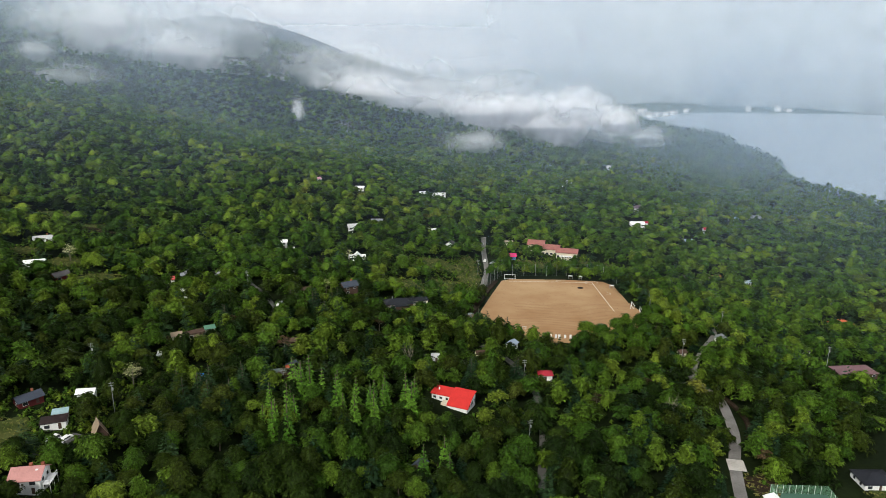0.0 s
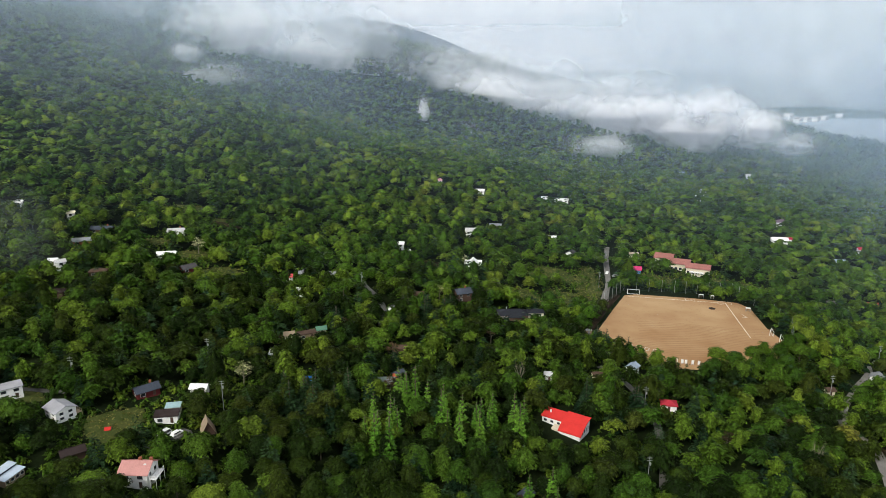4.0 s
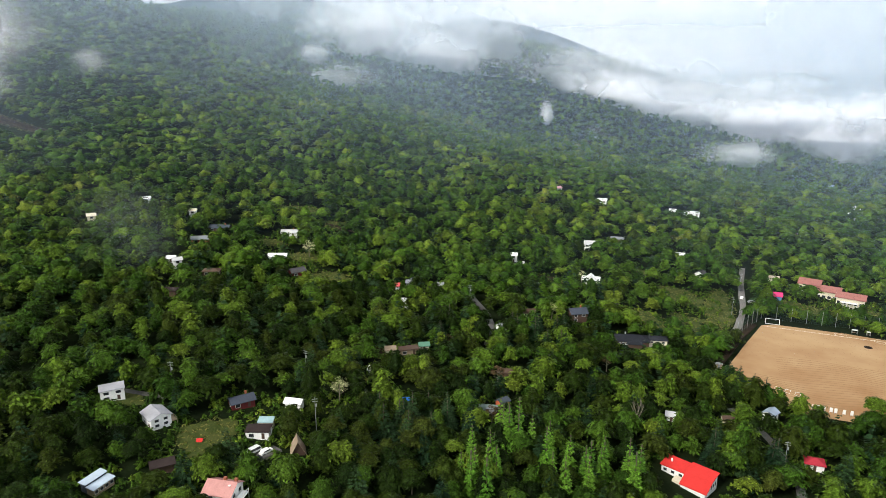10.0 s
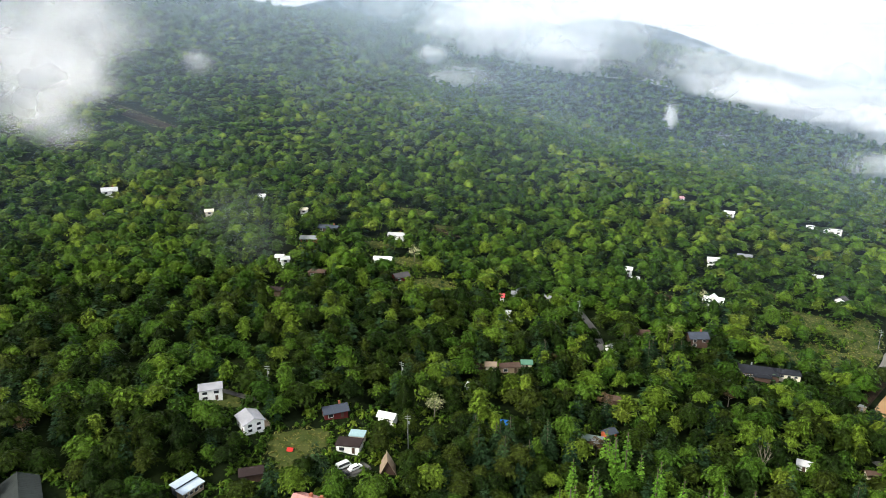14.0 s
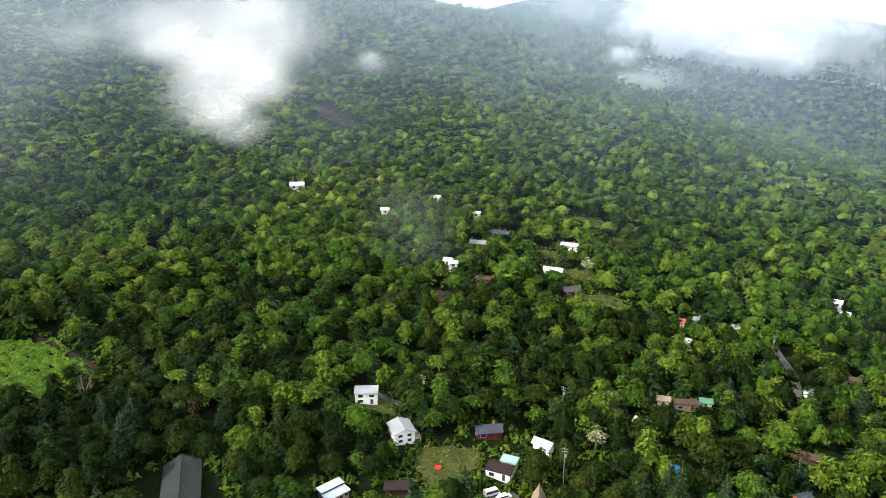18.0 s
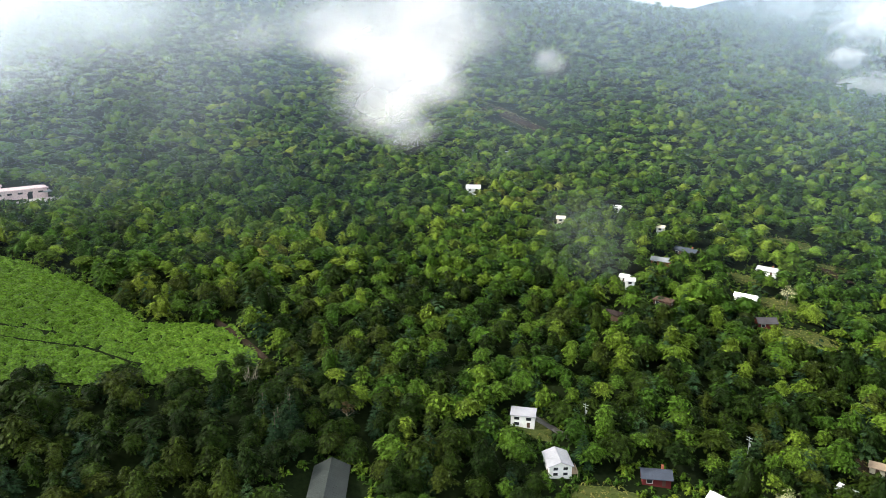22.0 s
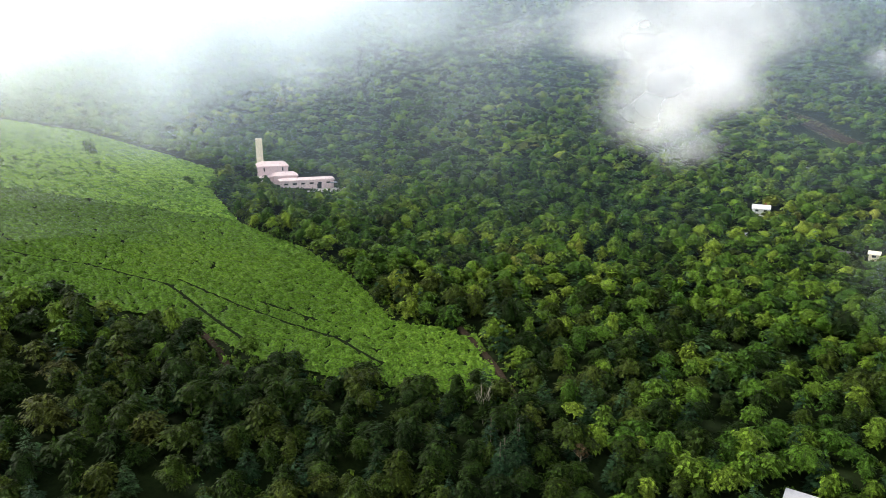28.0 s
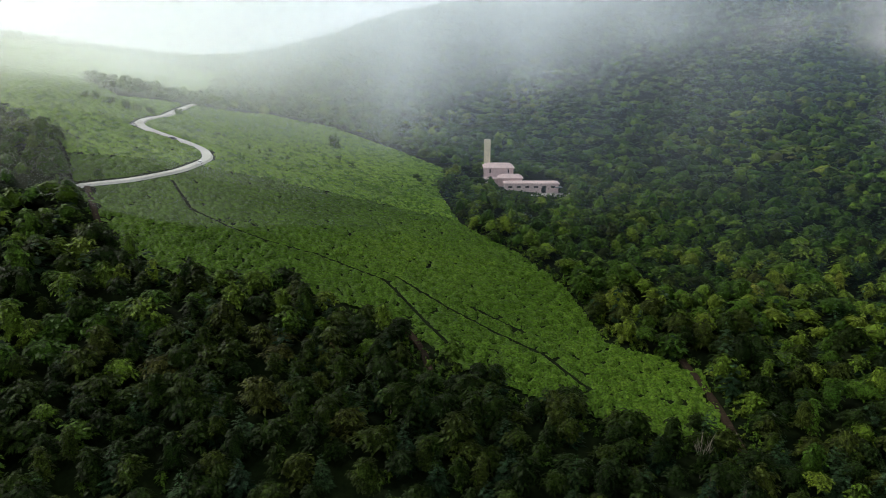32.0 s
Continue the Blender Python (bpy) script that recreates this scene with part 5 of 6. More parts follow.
def crown_cards(rng, cards, size, flat=1.0, boughs=9, up=0.5, body=None, cone=0.0):
    """The corners and faces of a crown: a closed leafy core first, if it has one, and level shelves of leafy sprays that point outwards and droop at their tips."""
    lum = lumps_of(rng, boughs, flat, cone)
    share = lum[:, 3] ** 1.6
    pick = rng.choice(len(lum), cards, p=share / share.sum())
    rho, phi = np.sqrt(rng.uniform(0.02, 1, cards)), rng.uniform(0, math.tau, cards)
    ring = np.stack([np.cos(phi), np.sin(phi), 0 * phi], 1)
    pad = lum[pick, 3]
    dome = np.stack([rho * np.cos(phi), rho * np.sin(phi), 0.42 - 0.62 * rho ** 2 + rng.normal(size=cards) * 0.13], 1)
    c = lum[pick, :3] + dome * pad[:, None] * np.array([1.2, 1.2, 0.8])
    out = ring * rho[:, None] + lum[pick, :3] * np.array([0.8, 0.8, 0]) + rng.normal(size=(cards, 3)) * 0.34
    nrm = np.array([0, 0, 0.55 + up]) + ring * rho[:, None] * 0.55 + lum[pick, :3] * np.array([0.3, 0.3, 0.0]) + rng.normal(size=(cards, 3)) * 0.2
    nrm /= np.linalg.norm(nrm, axis=1)[:, None]
    u = out - nrm * (out * nrm).sum(1)[:, None]
    u /= np.linalg.norm(u, axis=1)[:, None] + 1e-6
    w = np.cross(nrm, u)
    s = size * rng.uniform(0.6, 1.3, (cards, 1))
    droop = nrm * s * rng.uniform(-0.42, -0.05, (cards, 1))
    q = np.stack([c - u * s * 0.6 + droop * 0.4, c + u * s * 0.1 - w * s * 0.34, c + u * s * 0.8 + droop, c - u * s * 0.05 + w * s * 0.36], 1).reshape(-1, 3)
    f = np.arange(len(q)).reshape(-1, 4)
    if body:
        v, k = shell_of(lum, *body, 0.80 if cards > 200 else 0.88)
        return np.concatenate([v, q]), np.concatenate([k, f + len(v)])
    return q, f


def cone_cards(rng, cards, size, slim=0.3):
    """A conifer of height 1: whorls of drooping flakes that shorten towards the tip."""
    h = 1 - np.sqrt(rng.uniform(0.0, 1, cards))
    h = np.clip(h + 0.0, 0.02, 0.99)
    h = np.round(h * 11) / 11 + rng.uniform(-0.02, 0.02, cards)
    a = rng.uniform(0, math.tau, cards)
    r = slim * (1 - h) * rng.uniform(0.45, 1.08, cards) + 0.01
    c = np.stack([r * np.cos(a), r * np.sin(a), h], 1)
    out = np.stack([np.cos(a), np.sin(a), -0.3 + 0 * a], 1)
    side = np.stack([-np.sin(a), np.cos(a), 0 * a], 1)
    side = side + rng.normal(size=(cards, 3)) * 0.3
    s = size * (1.15 - h[:, None]) * rng.uniform(0.7, 1.3, (cards, 1))
    q = np.stack([c - out * s * 0.6, c - side * s * 0.4, c + out * s * 0.8, c + side * s * 0.4], 1).reshape(-1, 3)
    return q, np.arange(len(q)).reshape(-1, 4)


def trunk_mesh(name, mat, seed, high=1.0, spread=0.5):
    """A tapered trunk, 1 high, with limbs reaching into the crown."""
    rnd = random.Random(seed)
    bm = bmesh.new()
    rod(bm, (0, 0, -0.1), (0.02, 0.01, 0.45), 0.028, 0.02, 6)
    rod(bm, (0.02, 0.01, 0.45), (0, 0.03, 0.85), 0.02, 0.008, 6)
    for k in range(6):
        a, z = k * 2.4 + rnd.random(), 0.35 + 0.07 * k
        rod(bm, (0.015, 0.01, z), (spread * 0.6 * math.cos(a), spread * 0.6 * math.sin(a), z + 0.22), 0.011, 0.004, 4)
    me = bpy.data.meshes.new(name)
    bm.to_mesh(me)
    bm.free()
    me.materials.append(mat)
    return me


def planted(name, templates, x, y, z, size, high, mat, label, category="trees", smooth=True):
    """A whole wood as one mesh: templates turned, scaled and set down, each tree with its own tint."""
    n = len(x)
    turn, kind, hue = rng.uniform(0, math.tau, n), rng.integers(0, len(templates), n), rng.uniform(0, 1, n)
    vs, qs, ts, total = [], [], [], 0
    for k, (tpl, quads) in enumerate(templates):
        sel = np.where(kind == k)[0]
        if not len(sel):
            continue
        c, s = np.cos(turn[sel])[:, None], np.sin(turn[sel])[:, None]
        r = size[sel][:, None]
        px = (tpl[:, 0] * c - tpl[:, 1] * s) * r + x[sel][:, None]
        py = (tpl[:, 0] * s + tpl[:, 1] * c) * r + y[sel][:, None]
        pz = tpl[:, 2] * high[sel][:, None] + z[sel][:, None]
        vs.append(np.stack([px, py, pz], -1).reshape(-1, 3))
        qs.append((quads[None] + total + np.arange(len(sel))[:, None, None] * len(tpl)).reshape(-1, 4))
        ts.append(np.repeat(hue[sel], len(tpl)))
        total += len(sel) * len(tpl)
    ob = new(name, bulk(name, np.concatenate(vs), np.concatenate(qs), mat, smooth, np.concatenate(ts)))
    return tagged(ob, label, category, kind="stuff")


rng = np.random.default_rng(7)
HOME = (-25.0, 75.0)


def sites(r0, r1, gap, a0=-48, a1=152, bushes=False):
    """Jittered planting places between two distances from the flight's middle; bearings go anticlockwise from north."""
    n = int(r1 / gap) + 1
    m = int(r1 / gap / 0.88) + 2
    i, j = np.meshgrid(np.arange(-n, n + 1), np.arange(-m, m + 1))
    x = (i + 0.5 * (j % 2)).ravel() * gap + rng.uniform(-0.36, 0.36, i.size) * gap
    y = j.ravel() * gap * 0.88 + rng.uniform(-0.36, 0.36, i.size) * gap
    r, b = np.hypot(x, y), np.degrees(np.arctan2(-x, y))
    x, y = x + HOME[0], y + HOME[1]
    keep = (r >= r0) & (r < r1) & (b > a0) & (b < a1)
    x, y = x[keep], y[keep]
    off = np.zeros(len(x), bool) if bushes else cleared(x, y, 1.1)
    if bushes:
        for fx, fy, fr in FOOTPRINTS:
            off |= np.hypot(x - fx, y - fy) < fr
        for lx, ly, rx, ry, a in LAWNS:
            u, v = (x - lx) * math.cos(a) + (y - ly) * math.sin(a), -(x - lx) * math.sin(a) + (y - ly) * math.cos(a)
            off |= ((u / rx) ** 2 + (v / ry) ** 2 < 1) & (rng.uniform(0, 1, len(x)) < (0.97 if rx * ry < 100 else 0.72))
    for ox, oy in ((1.0, 0), (-1.0, 0), (0, 1.0), (0, -1.0)):
        off |= inside(MEADOW, x + ox, y + oy)
    off |= inside([(66 + (px - 66) * 1.07, 368 + (py - 368) * 1.07) for px, py in PLAY], x, y) | inside(FARMEADOW, x, y) | (to_road(x, y) < np.where((x < 80) & (x > -200) & (y < 366) | (x > 80) & (y > 262), 0.0, 1.6)) 
    z = level(x, y)
    off |= z < LAKE + 1.0
    if r0 > 450:
        # slopes behind a brow carry no trees
        for k in np.linspace(0.3, 0.97, 24):
            off |= level(HOME[0] + (x - HOME[0]) * k, HOME[1] + (y - HOME[1]) * k) > 131 + (z + 24 - 131) * k
    return x[~off], y[~off], z[~off]


def crowns_for(count, cards, size, boughs, up, body):
    """Crowns of several habits: broad and domed, low and spreading, tall and tapering."""
    habits = ((0.85, 0.0), (1.05, 0.15), (0.7, 0.0), (1.25, 0.45), (0.95, 0.1), (0.8, 0.0), (1.5, 0.75), (1.1, 0.3))
    return [crown_cards(rng, cards, size, habits[k % 8][0] * rng.uniform(0.92, 1.08), boughs, up, body, habits[k % 8][1]) for k in range(count)]


def wood(name, r0, r1, gap, cards, size, label, body, boughs=9, up=0.5, a0=-48, a1=152, tall=1.0, full=1.0):
    x, y, z = sites(r0, r1, gap, a0, a1)
    n = len(x)
    rad = gap * full * (0.44 + 0.34 * rng.uniform(0, 1, n) ** 1.5)
    high = rad * rng.uniform(0.8, 1.2, n) * tall
    tp = crowns_for(8, cards, size, boughs, up, body)
    z = z + rng.uniform(2.0, 6.0, n)
    # shade over the hollow below the meadow and the near wood is put into a darker leaf colour
    shaded = (x < -70) & (y < 140) & (x > -235) & (y > -25) & (r0 < 200) | (rng.uniform(0, 1, n) < (0.5 if r0 < 200 else 0.05))
    planted("old_" + name, tp, x[shaded], y[shaded], z[shaded], rad[shaded], high[shaded], SHADELEAF, "broadleaf trees among the wood, shade put into their leaf colour")
    return planted(name, tp, x[~shaded], y[~shaded], z[~shaded], rad[~shaded], high[~shaded], LEAF, label)


# the nearest trees, each a thing of its own
NEAR_R = 165
GAP = 7.8
tx, ty, tz = sites(84, NEAR_R, GAP)
order = np.argsort(np.hypot(tx - HOME[0], ty - HOME[1]))
CROWNS = [bulk("crown", v, q, LEAF if k < 8 else SHADELEAF, True) for k, (v, q) in enumerate(crowns_for(16, 1200, 0.14, 38, 0.45, (14, 5)))]
TRUNKS = [trunk_mesh("trunk", BARK, s) for s in range(3)]


def tree(x, y, z, rad, lift, high, turn, crown, trunk, name="tree", label="green broadleaf tree with a dense rounded crown", group="trees of the wood"):
    ob = thing(name, x, y, z, turn, label, "tree", group)
    t = link("trunk", trunk, ob)
    t.scale = (lift + 3, lift + 3, lift + high * 0.6)
    c = link("crown", crown, ob)
    c.location = (0, 0, lift)
    c.scale = (rad, rad, high)
    return ob


def hollow(x, y):
    return (x < -70) & (y < 140) & (x > -235) & (y > -25)


single = order[:300]
for i in single:
    rad = GAP * (0.44 + 0.34 * rng.uniform() ** 1.5)
    # most near crowns take the leaf colour with shade painted in
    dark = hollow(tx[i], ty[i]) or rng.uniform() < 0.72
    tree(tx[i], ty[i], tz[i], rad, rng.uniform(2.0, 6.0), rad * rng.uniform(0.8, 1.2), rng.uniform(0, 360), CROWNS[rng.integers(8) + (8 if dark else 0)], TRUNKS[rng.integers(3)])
rest = order[300:]
tp = crowns_for(8, 650, 0.17, 30, 0.45, (10, 4))
rad = GAP * (0.44 + 0.34 * rng.uniform(0, 1, len(rest)) ** 1.5)
shaded = hollow(tx[rest], ty[rest]) | (rng.uniform(0, 1, len(rest)) < 0.68)
for nm, mat, pick, say in (("near_wood", LEAF, ~shaded, "green broadleaf trees of the near wood"), ("old_near_wood", SHADELEAF, shaded, "broadleaf trees of the near wood, shade put into their leaf colour")):
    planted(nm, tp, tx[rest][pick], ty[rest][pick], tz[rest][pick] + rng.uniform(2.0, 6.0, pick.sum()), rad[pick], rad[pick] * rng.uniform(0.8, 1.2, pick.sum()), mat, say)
wood("middle_wood", NEAR_R, 280, 7.9, 330, 0.215, "green broadleaf wood between scattered houses", (10, 3), 22, 0.5, -50, 148)
wood("valley_wood", 0, 84, 8.2, 46, 0.5, "green broadleaf wood on the valley floor", (8, 3), 13, 0.5, -181, 181)
wood("valley_wood", 84, 190, 8.4, 40, 0.5, "green broadleaf wood on the valley floor", (8, 3), 13, 0.5, 152, 181)
wood("valley_wood", 84, 190, 8.4, 40, 0.5, "green broadleaf wood on the valley floor", (8, 3), 13, 0.5, -181, -48)
wood("slope_wood", 280, 370, 8.1, 150, 0.26, "green broadleaf wood on the lower slope", (8, 3), 18, 0.5, -50, 146, 0.85, 1.08)
wood("slope_wood", 370, 470, 8.3, 76, 0.35, "green broadleaf wood on the slope", (8, 3), 15, 0.5, -50, 146, 0.72, 1.15)
wood("high_wood", 470, 800, 8.8, 20, 0.46, "green broadleaf wood high on the slope", (8, 3), 10, 0.5, -48, 142, 0.58, 1.28)
wood("far_wood", 800, 1300, 11.5, 8, 0.6, "misty broadleaf wood on the far slope", (6, 2), 7, 0.5, -48, 142, 0.6, 1.25)
wood("distant_wood", 1300, 2000, 20, 6, 1.0, "distant woods in the haze", (6, 2), 5, 0.5, -48, 142)


def thicket():
    """Low bushes that fill the yards and gaps, away from walls, roads and lawns."""
    x, y, z = sites(86, 430, 2.9, bushes=True)
    yard = cleared(x, y, 2.5) | (rng.uniform(0, 1, len(x)) < np.where(np.hypot(x - HOME[0], y - HOME[1]) < 230, 0.12, 0.0))
    for ox, oy in ((7, 0), (-7, 0), (0, 7), (0, -7), (4, 0), (-4, 0), (0, 4), (0, -4)):
        yard |= inside(MEADOW, x + ox, y + oy)
    x, y, z = x[yard], y[yard], z[yard]
    n = len(x)
    tp = [crown_cards(rng, 24, 0.5, 1.0, 6, 0.5, (6, 2)) for _ in range(6)]
    r = rng.uniform(0.9, 2.5, n)
    planted("undergrowth", tp, x, y, z + 0.3, r, r * rng.uniform(0.6, 1.2, n), LEAF, "dense green undergrowth between the trees", "bushes")


thicket()


def mixed_conifers():
    """Dark conifers scattered through the nearer woods."""
    for name, r0, r1, cards, size in (("near_conifers", 100, 210, 260, 0.105), ("conifer_wood", 210, 420, 60, 0.2)):
        x, y, z = sites(r0, r1, 17)
        tp = [cone_cards(rng, cards, size, rng.uniform(0.22, 0.32)) for _ in range(5)]
        h = rng.uniform(9.5, 14.0, len(x))
        planted(name, tp, x, y, z, h, h, PINE, "dark pointed conifers scattered through the wood", smooth=False)


mixed_conifers()


def conifer_mesh(name, mat, cards, size, slim, seed):
    return bulk(name, *cone_cards(np.random.default_rng(seed), cards, size, slim), mat)


def free(x, y, room=2.5):
    """Whether a tree may stand here: off the roofs, roads and yards."""
    return all(math.hypot(x - fx, y - fy) > fr + room for fx, fy, fr in FOOTPRINTS) and not cleared(np.array([x]), np.array([y]))[0] and to_road(x, y) > 1.5


LARCHES = [conifer_mesh("crown", LARCH, 520, 0.065, 0.135, s) for s in range(3)]
FIRS = [conifer_mesh("crown", PINE, 420, 0.10, 0.27, s + 9) for s in range(3)]
POST = mesh_of("trunk", [(0.012 * math.cos(a), 0.012 * math.sin(a), z) for z in (-0.05, 0.9) for a in (0, 2.1, 4.2)], [(0, 1, 4, 3), (1, 2, 5, 4), (2, 0, 3, 5)], BARK)


def conifer(x, y, high, crown, label, group):
    ob = thing("conifer", x, y, z_at(x, y), rng.uniform(0, 360), label, "tree", group)
    for nm, me in (("trunk", POST), ("crown", crown)):
        link(nm, me, ob).scale = (high, high, high)
    return ob


for cx, cy, n, wx, wy in ((-55, 206, 9, 6, 10), (-47, 232, 9, 9, 7), (-30, 218, 8, 8, 7), (-16, 224, 5, 6, 9), (0, 190, 3, 6, 4)):
    for k in range(n):
        px, py = cx + rng.uniform(-wx, wx), cy + rng.uniform(-wy, wy)
        if free(px, py):
            conifer(px, py, rng.uniform(14.5, 18.5), LARCHES[k % 3], "bright green pointed larch standing above the wood", "larches")
for cx, cy, n, wx, wy in ((-80, 225, 12, 14, 12), (20, 262, 8, 14, 8), (-95, 300, 12, 16, 16), (-60, 320, 8, 14, 10), (-165, 128, 5, 5, 5), (-190, 118, 5, 6, 6)):
    for k in range(n):
        px, py = cx + rng.uniform(-wx, wx), cy + rng.uniform(-wy, wy)
        if free(px, py):
            conifer(px, py, rng.uniform(10.5, 14.5), FIRS[k % 3], "dark bluish green fir with a pointed crown", "firs")

# a flowering tree, some russet and bare ones
FLOWER = bulk("crown", *crown_cards(rng, 420, 0.11, 1.1, 14, 0.4), BLOSSOM, True)
WITHER = bulk("crown", *crown_cards(rng, 360, 0.15, 1.1, 9), RUSSET, True)
PALE = trunk_mesh("trunk", PALEBARK, 5)
for x, y, r in ((-110, 225, 3.2), (-194, 347, 3.4), (-62, 349, 2.6), (-58, 412, 2.2)):
    tree(x, y, z_at(x, y), r, 5.5, r * 1.2, 0, FLOWER, PALE, label="tree covered in pale yellow blossom", group="flowering trees")
for x, y, r in ((-66, 268, 3.6), (-60, 240, 3), (60, 245, 3.2), (70, 238, 3), (110, 210, 3.4), (125, 262, 3), (-92, 285, 3), (-30, 305, 2.8), (84, 262, 3.2), (-192, 140, 3), (-205, 60, 3.5), (-230, 20, 3), (-215, 40, 3)):
    tree(x, y, z_at(x, y), r, 4.5, r, 40, WITHER, PALE, label="half-bare tree with russet brown leaves and pale limbs", group="withering trees")


for x, y in ((69, 316), (77, 315), (84, 318), (91, 322), (98, 327), (104, 333), (110, 339), (116, 345), (82, 306), (90, 309), (98, 315), (75, 300), (66, 305), (122, 352), (108, 326)):
    r = rng.uniform(3.8, 5.0)
    tree(x + rng.uniform(-1, 1), y + rng.uniform(-1, 1), z_at(x, y), r, rng.uniform(6.5, 9), r * rng.uniform(0.9, 1.2), rng.uniform(0, 360), CROWNS[rng.integers(8)], TRUNKS[rng.integers(3)], label="tall green broadleaf tree beside the sports ground")
for x, y in ((22, 324), (27, 318), (18, 328), (31, 314)):
    conifer(x, y, rng.uniform(12, 15), FIRS[0], "dark bluish green fir with a pointed crown", "firs")


def bare_mesh(seed):
    rnd = random.Random(seed)
    bm = bmesh.new()
    rod(bm, (0, 0, -0.3), (0.1, 0, 4), 0.16, 0.12, 5)
    for k in range(9):
        a, z = k * 2.4, 2.2 + 0.25 * k
        e = Vector((1.6 * math.cos(a), 1.6 * math.sin(a), z + 3.2 + rnd.random()))
        rod(bm, (0.05, 0, z), e, 0.07, 0.03, 4)
        for j in range(3):
            rod(bm, e * 0.7 + Vector((0, 0, z * 0.3)), e + Vector((rnd.uniform(-1, 1), rnd.uniform(-1, 1), rnd.uniform(0.5, 1.6))), 0.035, 0.012, 3)
    me = bpy.data.meshes.new("bare_tree")
    bm.to_mesh(me)
    bm.free()
    me.materials.append(PALEBARK)
    return me


BARE = [bare_mesh(s) for s in range(2)]
for k, (x, y) in enumerate(((86, 236), (-14, 262), (-210, 118))):
    ob = new("bare_tree", BARE[k % 2])
    ob.matrix_world = pose(x, y, z_at(x, y) + 1.5, 0, 0, 40 * k) @ Matrix.Scale(1.25, 4)
    tagged(ob, "leafless tree with pale branching limbs", "tree", "bare trees")

# ---------------------------------------------------------------- meadow of bamboo grass
def cushions(x, y, gap, seed):
    """Height, 0 to 1, of closely packed leafy cushions of uneven size."""
    x, y = x + 0.9 * np.sin(y * 0.31 + seed) + 0.5 * np.sin(y * 0.83), y + 0.9 * np.sin(x * 0.27) + 0.5 * np.sin(x * 0.71 + seed)
    best, own = np.full(x.shape, 9.0), np.zeros(x.shape)
    ci, cj = np.floor(x / gap), np.floor(y / gap)
    for di in (-1, 0, 1):
        for dj in (-1, 0, 1):
            i, j = ci + di, cj + dj
            h1 = np.abs(np.sin(i * 127.1 + j * 311.7 + seed) * 43758.5453) % 1
            h2 = np.abs(np.sin(i * 269.5 + j * 183.3 + seed) * 24634.6345) % 1
            h3 = np.abs(np.sin(i * 419.2 + j * 371.9 + seed) * 11369.137) % 1
            d = np.hypot(x - (i + h1) * gap, y - (j + h2) * gap) / (gap * (0.62 + 0.5 * h3))
            own = np.where(d < best, (h3 * 7.3) % 1, own)
            best = np.minimum(best, d)
    return np.clip(1 - (best / 0.74) ** 3, -0.6, 1), own


def to_track(x, y):
    best = np.full(np.shape(x), 1e9)
    for ax, ay, bx, by in TRACKS:
        dx, dy = bx - ax, by - ay
        k = np.clip(((x - ax) * dx + (y - ay) * dy) / (dx * dx + dy * dy), 0, 1)
        best = np.minimum(best, np.hypot(x - ax - k * dx, y - ay - k * dy))
    return best


def tuft_field(name, poly, step, gap, tall, near, far, label, sprays=1.0):
    """Bamboo grass as one cushioned sheet with loose sprays of leaves over it, worn down along the wheel tracks."""
    xs, ys = np.arange(min(p[0] for p in poly), max(p[0] for p in poly), step), np.arange(min(p[1] for p in poly), max(p[1] for p in poly), step)
    X, Y = np.meshgrid(xs, ys)
    X, Y = X + rng.uniform(-0.25, 0.25, X.shape) * step, Y + rng.uniform(-0.25, 0.25, X.shape) * step

    def top(x, y):
        worn = np.clip((to_track(x, y) - 0.45) / 1.1, 0, 1) * np.clip((to_road(x, y) - 0.3) / 1.5, 0, 1)
        return level(x, y) - 0.15 + (0.12 + tall * (0.12 + 0.85 * cushions(x, y, gap, 1.7)[0] + 0.22 * cushions(x, y, gap * 0.45, 4.1)[0])) * worn
    r = np.hypot(X - HOME[0], Y - HOME[1])
    ok = (inside(poly, X, Y) & (r >= near - step) & (r < far + step) & ~cleared(X, Y, -3.2)).ravel()
    k = np.arange(X.size).reshape(X.shape)
    f = np.stack([k[:-1, :-1], k[:-1, 1:], k[1:, 1:], k[1:, :-1]], -1).reshape(-1, 4)
    f = f[ok[f].all(1)]
    used, back = np.unique(f, return_inverse=True)
    ux, uy = X.ravel()[used], Y.ravel()[used]
    v = np.stack([ux, uy, top(ux, uy)], 1)
    n = int(len(used) * step * step * sprays)
    pick = rng.integers(0, len(used), n)
    px, py = ux[pick] + rng.uniform(-0.5, 0.5, n) * step, uy[pick] + rng.uniform(-0.5, 0.5, n) * step
    ok = (to_road(px, py) > 0.8) & (to_track(px, py) > 0.7)
    px, py = px[ok], py[ok]
    n = len(px)
    c = np.stack([px, py, top(px, py) + 0.08], 1)
    a, s = rng.uniform(0, math.tau, n), gap * rng.uniform(0.10, 0.24, n)[:, None]
    u = np.stack([np.cos(a), np.sin(a), rng.normal(size=n) * 0.3], 1)
    w = np.stack([-np.sin(a), np.cos(a), rng.normal(size=n) * 0.3], 1)
    q = np.stack([c - u * s * 0.7, c - w * s * 0.42, c + u * s, c + w * s * 0.42], 1).reshape(-1, 3)
    me = bulk(name, np.concatenate([v, q]), np.concatenate([back.reshape(-1, 4), np.arange(len(q)).reshape(-1, 4) + len(v)]), GRASS, False,
              np.concatenate([0.25 + 0.5 * cushions(ux, uy, gap, 1.7)[1], np.repeat(rng.uniform(0.2, 0.8, n), 4)]))
    tagged(new(name, me), label, "grass", kind="stuff")


